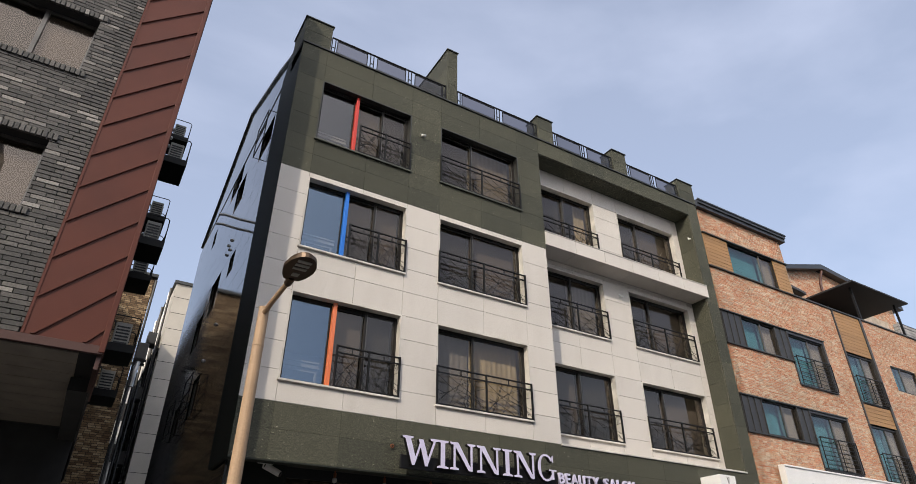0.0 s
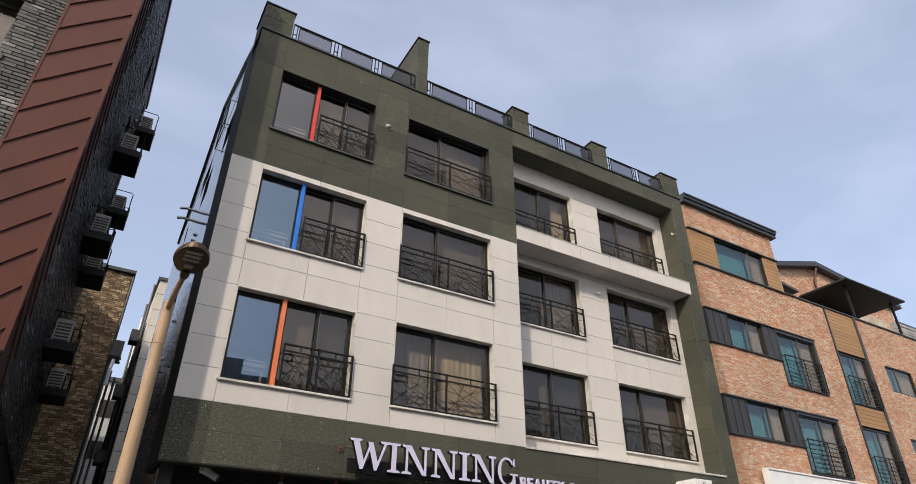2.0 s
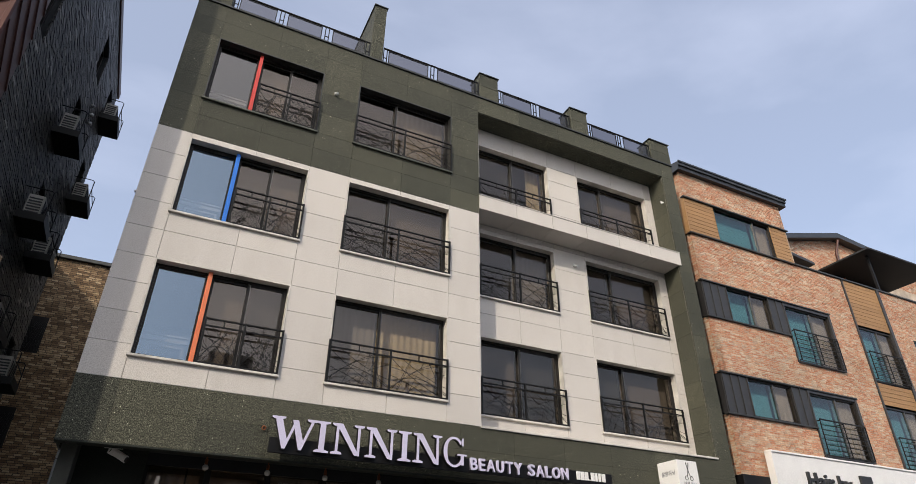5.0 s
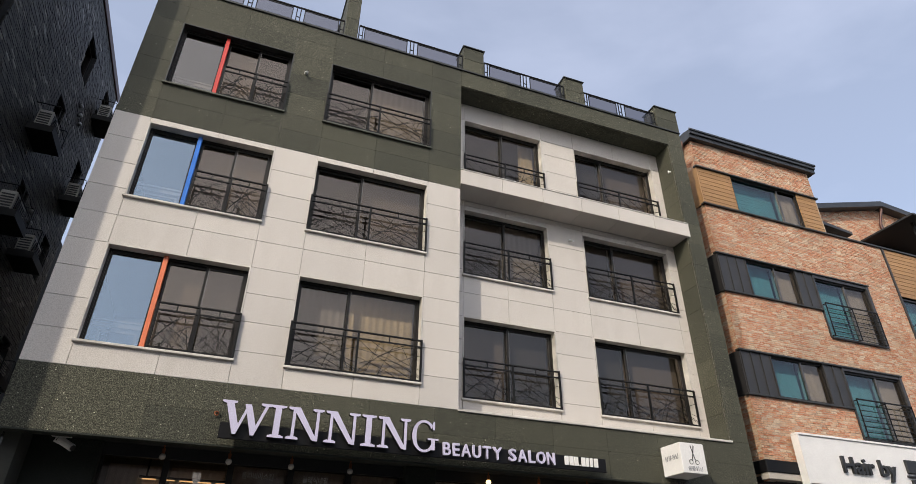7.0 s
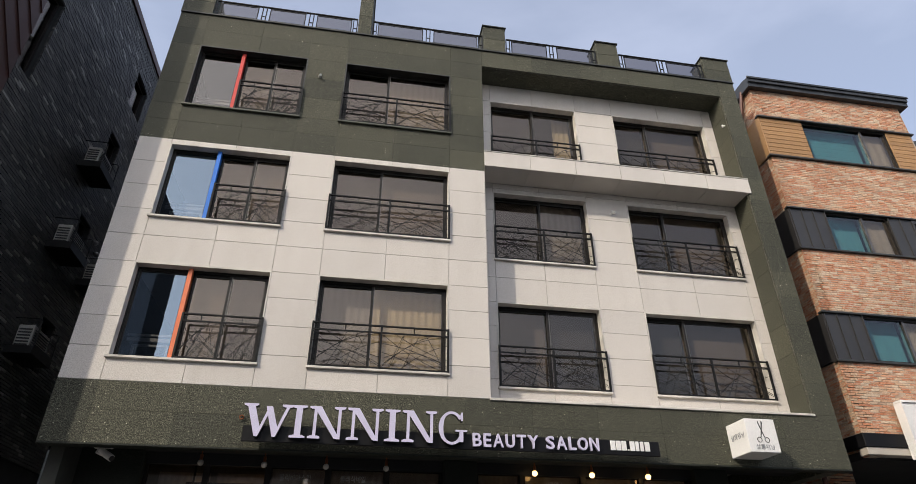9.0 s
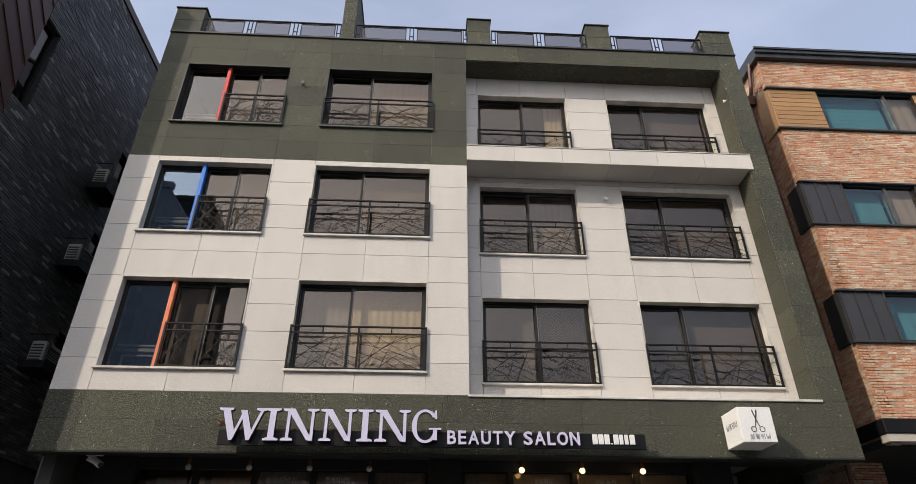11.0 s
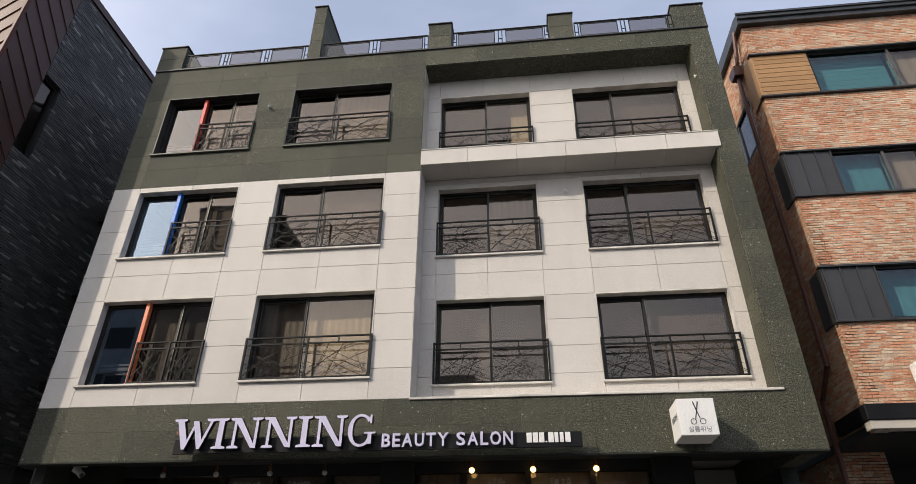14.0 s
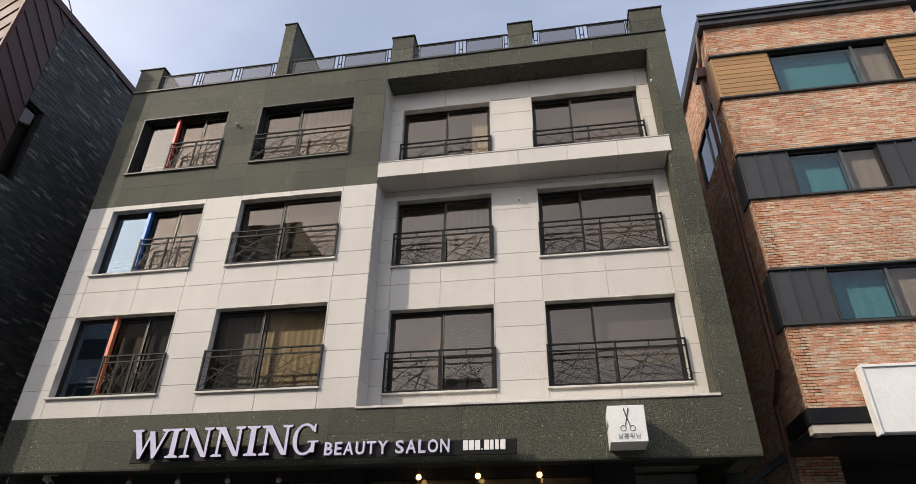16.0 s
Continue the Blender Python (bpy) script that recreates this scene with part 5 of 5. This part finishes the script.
for i in range(28):
    q = 2 * math.pi * i / 28
    w_ = 0.165 * math.cos(q) * (1.0 if math.sin(q) < 0 else 1 - 0.22 * math.sin(q))
    hd.append((1.81 + w_, 5.97 + max(-0.33, min(0.27, 0.33 * math.sin(q)))))
head = add("lamp_head", Geo().prism(hd, 4.91, 4.95, "z").prism([(1.81 + (a - 1.81) * 0.82, 5.96 + (b - 5.96) * 0.82) for a, b in hd], 4.95, 4.995, "z"), LAMP_HEAD, lamp)
for i in range(3):
    add("led_strip", Geo().box(1.735, 1.885, 5.74 + i * 0.085, 5.785 + i * 0.085, 4.897, 4.911, 0.004), LED, head)
add("sensor", Geo().box(1.77, 1.85, 6.04, 6.12, 4.899, 4.911, 0.004), LED, head)
add("neck", Geo().tube([(1.81, 6.35, 4.92), (1.81, 6.2, 4.93)], 0.045, 12), LAMP_HEAD, lamp)

# ---- red brick house ----
BX0, BY, BXR = 17.28, 11.65, 31.0
red = thing("red_brick_house", (24.0, 17.0, 0.0), "old red brick house with charcoal metal and cedar window bands", "building")
bands = [(BX0, 20.71, 6.37, 7.5), (BX0, 20.71, 9.17, 10.32), (BX0, 21.95, 11.96, 13.28)]
big = [(20.71, 22.92, 5.58, 7.5), (20.71, 22.92, 8.34, 10.3)]
colw = [(24.25, 26.25, 4.0, 11.95)]
small_w = [(27.4, 29.3, 9.2, 10.25), (27.4, 29.3, 6.4, 7.45)]
rh = bands + big + colw + small_w
rw = add("front_wall", wall_geo((BX0 + 0.032, BXR, 4.82, 11.95), [h for h in rh if h[2] < 11], BY + 0.03, BY + 0.3), RED_MORTAR, red)
ru = add("upper_wall", wall_geo((BX0 + 0.032, 22.0, 11.95, 14.3), bands[2:], BY + 0.03, BY + 0.3), RED_MORTAR, red)
wh = [(12.45, 14.5, 11.35, 12.65), (BY, BY + 1.6, 0.0, 4.38)] + [(BY + 0.0, BY + 0.55, b[2], b[3]) for b in bands]
rs_ = add("side_wall", wall_geo((BY + 0.03, 22.0, 0.0, 14.3), wh, BX0 + 0.03, BX0 + 0.3, "x"), RED_MORTAR, red)
add("east_wall", Geo().box(BXR - 0.3, BXR, BY + 0.3, 22.0, 0.0, 11.95), RED_MORTAR, red)
add("upper_east_wall", Geo().box(21.7, 22.0, BY + 0.3, 22.0, 11.95, 14.3), RED_MORTAR, red)
add("back_wall", Geo().box(BX0 + 0.3, BXR - 0.3, 21.7, 22.0, 0.0, 11.95), RED_MORTAR, red)
add("roof_deck", Geo().box(22.0, BXR, BY + 0.05, 22.0, 11.6, 11.9), ASPHALT, red)
# pier core in dark mortar: shade under the lintel put into its colour
add("ground_pier", Geo().box(17.35, 18.15, BY + 1.6, BY + 1.9, 0.0, 4.35), GREY_MORTAR, red)
# near-black sheet standing in for the deep shade behind the pier
add("ground_wall", Geo().box(18.15, 30.5, BY + 3.1, BY + 3.2, 0.0, 4.35), SOFFIT, red)
g = Geo()
own = brick_fill(g, "front", BY + 0.03, BX0 + 0.006, BXR, 4.82, 11.93, 0.19, 0.056, 0.0125, [h for h in rh if h[2] < 11], 0.02, 0.005, lambda x0, x1, y0, y1, z0, z1: x0 < 20.2 and 7.5 < z0 < 9.2, 0.5, 0.006)
rest = own_bricks(own, RED_BRICK, rw)
g.put(rest.v, rest.f)
tagged(add("brickwork", g, RED_BRICK, rw), kind="stuff")
g = Geo()
brick_fill(g, "front", BY + 0.03, BX0 + 0.006, 21.99, 13.3, 14.3, 0.19, 0.056, 0.0125, [], 0.02, 0.005, None, 0.5, 0.006)
tagged(add("brickwork", g, RED_BRICK, ru), kind="stuff")
g = Geo()
brick_fill(g, "west", BX0 + 0.03, BY + 0.03, 19.0, 1.5, 14.3, 0.19, 0.056, 0.0125, wh, 0.02, 0.005, None, 0.5, 0.006)
tagged(add("brickwork", g, RED_BRICK, rs_), kind="stuff")
g = Geo()
brick_fill(g, "front", BY + 1.6, 17.36, 18.14, 0.5, 4.35, 0.19, 0.056, 0.0125, [], 0.02, 0.005, None, 0.5, 0.022)
tagged(add("brickwork", g, RED_BRICK, red), kind="stuff")
add("roof_eave", Geo().prism([(BY - 0.12, 14.3), (BY - 0.12, 14.43), (BY - 0.17, 14.44), (BY - 0.17, 14.58), (BY + 0.1, 14.64), (22.0, 14.64), (22.0, 14.3)], BX0 - 0.1, 22.22, "x"), EAVE, red, "dark grey folded metal eave")
add("eave_lip", Geo().box(BX0 - 0.13, 22.25, BY - 0.2, BY - 0.165, 14.54, 14.61, 0.006), EAVE, red)
add("terrace_coping", Geo().box(22.0, BXR, BY - 0.03, BY + 0.33, 11.94, 12.0, 0.006), COPING, red)
for z in (11.93, 13.27):
    add("band_trim", Geo().box(BX0 - 0.05, 22.04, BY - 0.045, BY + 0.1, z, z + 0.05, 0.005), COPING, red)
for z in (6.34, 7.48, 9.14, 10.3):
    add("band_trim", Geo().box(BX0 - 0.04, 20.73 if z in (6.34, 9.14) else 22.95, BY - 0.035, BY + 0.1, z, z + 0.045, 0.005), COPING, red)
for z0, z1 in ((6.385, 7.48), (9.185, 10.3), (11.98, 13.27)):
    add("corner_panel", Geo().box(BX0 - 0.012, BX0 + 0.03, BY + 0.02, BY + 0.56, z0, z1), TIMBER if z0 > 11 else GREY_METAL, red)


def house_window(x0, x1, z0, z1, mullion, y=BY, slats=False):
    """Two-light window: coated pane left, curtained narrow light right."""
    g = Geo()
    for s in ((x0, x0 + 0.05, z0, z1), (x1 - 0.05, x1, z0, z1), (x0 + 0.05, x1 - 0.05, z0, z0 + 0.05), (x0 + 0.05, x1 - 0.05, z1 - 0.05, z1)):
        g.box(s[0], s[1], y + 0.05, y + 0.16, s[2], s[3])
    w = add("window", g, FRAME, red, "black-framed window with teal coated glass")
    add("mullion", Geo().box(mullion - 0.03, mullion + 0.025, y + 0.06, y + 0.13, z0 + 0.05, z1 - 0.05), SASH, w)
    for a, b in ((x0 + 0.05, mullion - 0.03), (mullion + 0.025, x1 - 0.05)):
        p = add("pane", pane_geo(a, b, y + 0.09, y + 0.098, z0 + 0.05, z1 - 0.05), [GLASS_TEAL if a < mullion - 0.1 else GLASS, CLEAR], w)
        p.visible_shadow = False
    if slats:
        # flat pale slats stand in for horizontal reflections in the glass
        for k in range(9):
            add("blind_slat", Geo().box(x0 + 0.05, mullion - 0.03, y + 0.3, y + 0.306 + 0.012 * (k % 3), z0 + (z1 - z0) * k / 9, z0 + (z1 - z0) * (k + 1) / 9 - 0.004), SLAT_TEAL, w)
    else:
        add("curtain", drape(x0 + 0.03, mullion, y + 0.3, z0, z1, 5, 0.003), CURTAIN_TEAL, w)
    add("curtain", drape(mullion, x1, y + 0.22, z0, z1, 3, 0.006), CURTAIN_PALE, w)
    add("back_wall", Geo().box(x0 - 0.1, x1 + 0.1, y + 1.2, y + 1.3, z0 - 0.1, z1 + 0.1), INNER, w)
    return w


def metal_panel(x0, x1, z0, z1):
    p = add("metal_panel", Geo().box(x0, x1, BY + 0.02, BY + 0.06, z0, z1), GREY_METAL, red, "charcoal standing-seam metal panel")
    n = max(1, round((x1 - x0) / 0.3))
    for i in range(n + 1):
        x = x0 + (x1 - x0) * i / n
        add("seam", Geo().box(x - 0.012, x + 0.012, BY - 0.008, BY + 0.02, z0, z1), GREY_METAL, p)


def planks(x0, x1, z0, z1, y=BY):
    n = round((z1 - z0) / 0.14)
    sd = add("siding", Geo().box(x0, x1, y + 0.04, y + 0.08, z0, z1), FRAME, red)
    for i in range(n):
        h = (z1 - z0) / n
        add("plank", Geo().box(x0, x1, y + 0.015, y + 0.042, z0 + i * h + 0.004, z0 + (i + 1) * h - 0.004, 0.004), TIMBER, sd)


def bar_guard(x0, x1, z0, z1):
    """Plain horizontal-bar guard in front of a tall window."""
    y = BY - 0.08
    g = add("bar_guard", Geo().box(x0, x1, y - 0.015, y + 0.015, z1 - 0.035, z1, 0.004), IRON, red, "black horizontal-bar window guard")
    for i in range(7):
        z = z0 + (z1 - z0 - 0.04) * i / 7
        add("bar", Geo().box(x0, x1, y - 0.008, y + 0.008, z, z + 0.016), IRON, g)
    for x in (x0, (x0 + x1) / 2, x1 - 0.02, x1 - 0.25):
        add("upright", Geo().box(x, x + 0.02, y - 0.012, y + 0.012, z0, z1), IRON, g)
        for z in (z0 + 0.02, z1 - 0.06):
            add("bracket", Geo().box(x, x + 0.02, y + 0.012, BY + 0.1, z, z + 0.02), IRON, g)


house_window(18.55, 21.15, 11.98, 13.27, 20.38, slats=True)
planks(BX0 + 0.03, 18.55, 11.98, 13.27)
planks(21.15, 21.95, 11.98, 13.27)
for z0, z1 in ((6.385, 7.48), (9.185, 10.3)):
    metal_panel(BX0 + 0.03, 18.25, z0, z1)
    house_window(18.25, 20.04, z0, z1, 19.32)
    metal_panel(20.04, 20.71, z0, z1)
for z0, z1 in ((5.58, 7.5), (8.34, 10.3)):
    house_window(20.75, 22.82, z0 + 0.02, z1 - 0.1, 21.95)
    add("reveal", Geo().box(22.82, 22.92, BY - 0.01, BY + 0.2, z0, z1).box(20.71, 20.75, BY - 0.01, BY + 0.2, z0, z1).box(20.75, 22.82, BY - 0.03, BY + 0.2, z0 - 0.02, z0 + 0.02).box(20.75, 22.82, BY + 0.0, BY + 0.2, z1 - 0.1, z1), GREY_METAL, red)
    bar_guard(20.78, 22.8, z0 + 0.03, z0 + 1.05)
for z0, z1, k in ((10.25, 11.94, 0), (8.3, 10.2, 1), (7.52, 8.25, 0), (5.5, 7.47, 1), (4.6, 5.45, 0)):
    if k:
        house_window(24.32, 26.1, z0, z1, 25.35)
        bar_guard(24.34, 26.08, z0 + 0.03, z0 + 1.0)
    else:
        planks(24.3, 26.13, z0, z1)
add("column_trim", Geo().box(24.24, 24.3, BY - 0.02, BY + 0.2, 4.5, 11.95).box(26.13, 26.26, BY - 0.03, BY + 0.2, 4.5, 11.95), GREY_METAL, red)
for a, b, p, q in small_w:
    house_window(a, b, p, q, a + 0.75)
add("lintel_band", Geo().box(BX0 - 0.06, BXR, BY - 0.06, BY + 1.2, 4.55, 4.82, 0.01), SIGN_BLACK, red)
add("lintel_lip", Geo().box(BX0 - 0.03, BXR, BY - 0.03, BY + 0.2, 4.4, 4.55, 0.006), BEIGE, red)
add("shop_soffit", Geo().box(BX0, BXR, BY + 0.2, 22.0, 4.35, 4.5), SOFFIT, red)
dp = Geo().tube([(BX0 - 0.08, BY + 0.25, 14.4), (BX0 - 0.1, BY + 0.5, 13.6), (BX0 - 0.1, BY + 0.7, 13.3), (BX0 - 0.1, BY + 0.7, 5.75), (BX0 - 0.1, BY + 1.3, 5.25), (BX0 - 0.1, BY + 1.3, 0.0)], 0.05, 8)
add("downpipe", dp, PIPE_BROWN, red, "brown metal rain pipe")
add("hopper", Geo().prism([(BY + 0.55, 13.25), (BY + 0.85, 13.25), (BY + 0.9, 13.5), (BY + 0.5, 13.5)], BX0 - 0.22, BX0 - 0.01, "x"), PIPE_BROWN, red)
sdw = add("side_window", Geo().box(BX0 + 0.04, BX0 + 0.14, 12.45, 12.5, 11.35, 12.65).box(BX0 + 0.04, BX0 + 0.14, 14.45, 14.5, 11.35, 12.65).box(BX0 + 0.04, BX0 + 0.14, 12.5, 14.45, 11.35, 11.4).box(BX0 + 0.04, BX0 + 0.14, 12.5, 14.45, 12.6, 12.65), FRAME, red)
add("mullion", Geo().box(BX0 + 0.05, BX0 + 0.12, 13.45, 13.5, 11.4, 12.6), SASH, sdw)
for ya, yb in ((12.5, 13.45), (13.5, 14.45)):
    add("pane", pane_geo(BX0 + 0.08, BX0 + 0.088, ya, yb, 11.4, 12.6, "x-"), [GLASS_TEAL, CLEAR], sdw)
add("curtain", Geo().box(BX0 + 0.31, BX0 + 0.32, 12.4, 14.55, 11.3, 12.7), CURTAIN_TEAL, sdw)

# penthouse behind the terrace, canopy, far stone wall
ph = thing("penthouse", (28.0, 16.0, 11.9), "brick roof storey with a dark sloping metal eave", "building")
PY = 13.45
add("wall", Geo().prism([(22.1, 11.9), (34.0, 11.9), (34.0, 14.9), (27.8, 15.45), (22.1, 13.9)], PY + 0.03, 20.0), RED_MORTAR, ph)
g = Geo()
for k in range(46):
    z = 11.95 + k * 0.075
    x_lo = 22.1 if z < 13.8 else 22.1 + (z - 13.85) / 1.55 * 5.7
    x_hi = 33.9 if z < 14.8 else 33.9 - (z - 14.85) / 0.6 * 6.1
    if x_hi - x_lo > 0.3:
        brick_fill(g, "front", PY + 0.03, x_lo, x_hi, z, z + 0.072, 0.195, 0.072, 0.013, [(30.0, 33.0, 12.0, 14.0)], 0.02, 0.005, None, 0.5, 0.006)
tagged(add("brickwork", g, RED_BRICK, ph), kind="stuff")
add("eave", Geo().prism([(21.9, 13.82), (27.8, 15.42), (34.4, 14.85), (34.4, 15.05), (27.8, 15.65), (21.9, 14.02)], PY - 0.3, 20.2), EAVE, ph)
add("terrace_door", Geo().box(30.0, 33.0, PY + 0.1, PY + 0.16, 12.0, 14.0), FRAME, ph)
add("rain_pipe", Geo().tube([(27.75, PY - 0.25, 15.3), (27.6, PY - 0.1, 14.7), (27.6, PY - 0.06, 11.95)], 0.055, 8), PIPE_BROWN, ph)
add("wing_roof", Geo().prism([(22.0, 13.2), (24.4, 12.95), (24.4, 13.05), (22.0, 13.35)], PY - 1.0, PY + 0.02), EAVE, ph)
cn = thing("terrace_canopy", (28.5, 12.5, 11.9), "flat black steel canopy on slim posts over the roof terrace", "canopy")
add("roof_plate", Geo().box(26.2, 30.55, 11.4, PY + 0.2, 13.58, 13.66, 0.01), SOFFIT, cn)
for x, y in ((26.7, BY + 0.15), (30.1, BY + 0.15)):
    add("post", Geo().box(x - 0.04, x + 0.04, y - 0.04, y + 0.04, 12.0, 13.58), IRON, cn)
add("downlight", Geo().tube([(28.3, BY + 0.8, 13.62), (28.3, BY + 0.8, 13.6)], 0.06, 12), WHITE_PLASTIC, cn)
fw = thing("stone_terrace_house", (36.0, 16.0, 0.0), "grey stone house with a coursed terrace wall beyond", "building")
add("wall", Geo().box(31.05, 42.0, 12.6, 22.0, 0.0, 12.2), STONE_GREY, fw)
for k in range(7):
    add("stone_course", Geo().box(31.6, 42.0, 12.5 + random.uniform(-0.01, 0.01), 12.75, 12.2 + k * 0.16, 12.2 + k * 0.16 + 0.15, 0.01), STONE_GREY, fw)
add("upper_storey", Geo().box(33.5, 42.0, 15.0, 22.0, 12.2, 15.2), STONE_GREY, fw)
add("roof", Geo().box(33.2, 42.2, 14.7, 22.0, 15.2, 15.4), EAVE, fw)

# white fascia sign on the brick house
hs = thing("fascia_sign", (22.2, BY, 4.3), "white box fascia sign with raised black letters", "sign")
HY = BY - 0.24
add("box", Geo().box(18.2, 25.95, HY, BY - 0.065, 4.33, 5.44, 0.015), SIGN_WHITE, hs)
add("rim", Geo().box(18.17, 25.98, HY - 0.03, BY - 0.065, 5.42, 5.47, 0.006).box(18.17, 18.2, HY - 0.03, BY - 0.065, 4.31, 5.42), SIGN_WHITE, hs)
ob = part("lettering", glyphs("Hair by", 1.75, 0.5, 0.06, 0.02), INK)
ob.location = (19.35, HY - 0.03, 4.52)
hang(ob, hs)
add("letter_bar", Geo().box(21.5, 22.0, HY - 0.06, HY, 4.78, 5.1, 0.01).box(21.45, 22.05, HY - 0.06, HY, 4.68, 4.73, 0.01).box(21.55, 21.95, HY - 0.06, HY, 4.45, 4.63, 0.01), INK, hs)

# ---- houses across the street ----
for x0, x1, h, y1, m in ((-40, -22.5, 9.5, -12.5, BEIGE), (-22, -10.55, 20.6, -12.0, STONE_GREY), (-10.5, -8.05, 25.4, -12.0, STONE_GREY), (-20.5, -12.2, 36.0, -29.0, TAN_MORTAR), (-7.9, 4.5, 8.5, -12.0, CONCRETE), (5.0, 15.0, 12.5, -12.5, STONE_GREY), (15.5, 28.0, 9.0, -12.0, BEIGE), (28.5, 50.0, 11.5, -12.5, CONCRETE)):
    oh = thing("opposite_house", ((x0 + x1) / 2, y1 - 5, 0.0), "plain rendered house across the street", "building", "houses across the street")
    add("wall", Geo().box(x0, x1, y1 - 10, y1, 0.0, h, 0.02), m, oh)
    add("parapet", Geo().box(x0 - 0.1, x1 + 0.1, y1 - 0.3, y1 + 0.1, h, h + 0.5, 0.02), m, oh)
    if x1 - x0 > 5:
        add("stair_house", Geo().box(x0 + 0.8, x0 + 3.2, y1 - 6, y1 - 2, h, h + 2.0, 0.02), m, oh)
    for k in range(int((x1 - x0) / 3.2)):
        for z in range(1, int(h / 3)):
            add("window", Geo().box(x0 + 1 + 3.2 * k, x0 + 2.8 + 3.2 * k, y1 - 0.05, y1 + 0.01, z * 3.0 + 0.6, z * 3.0 + 2.0), FRAME, oh)
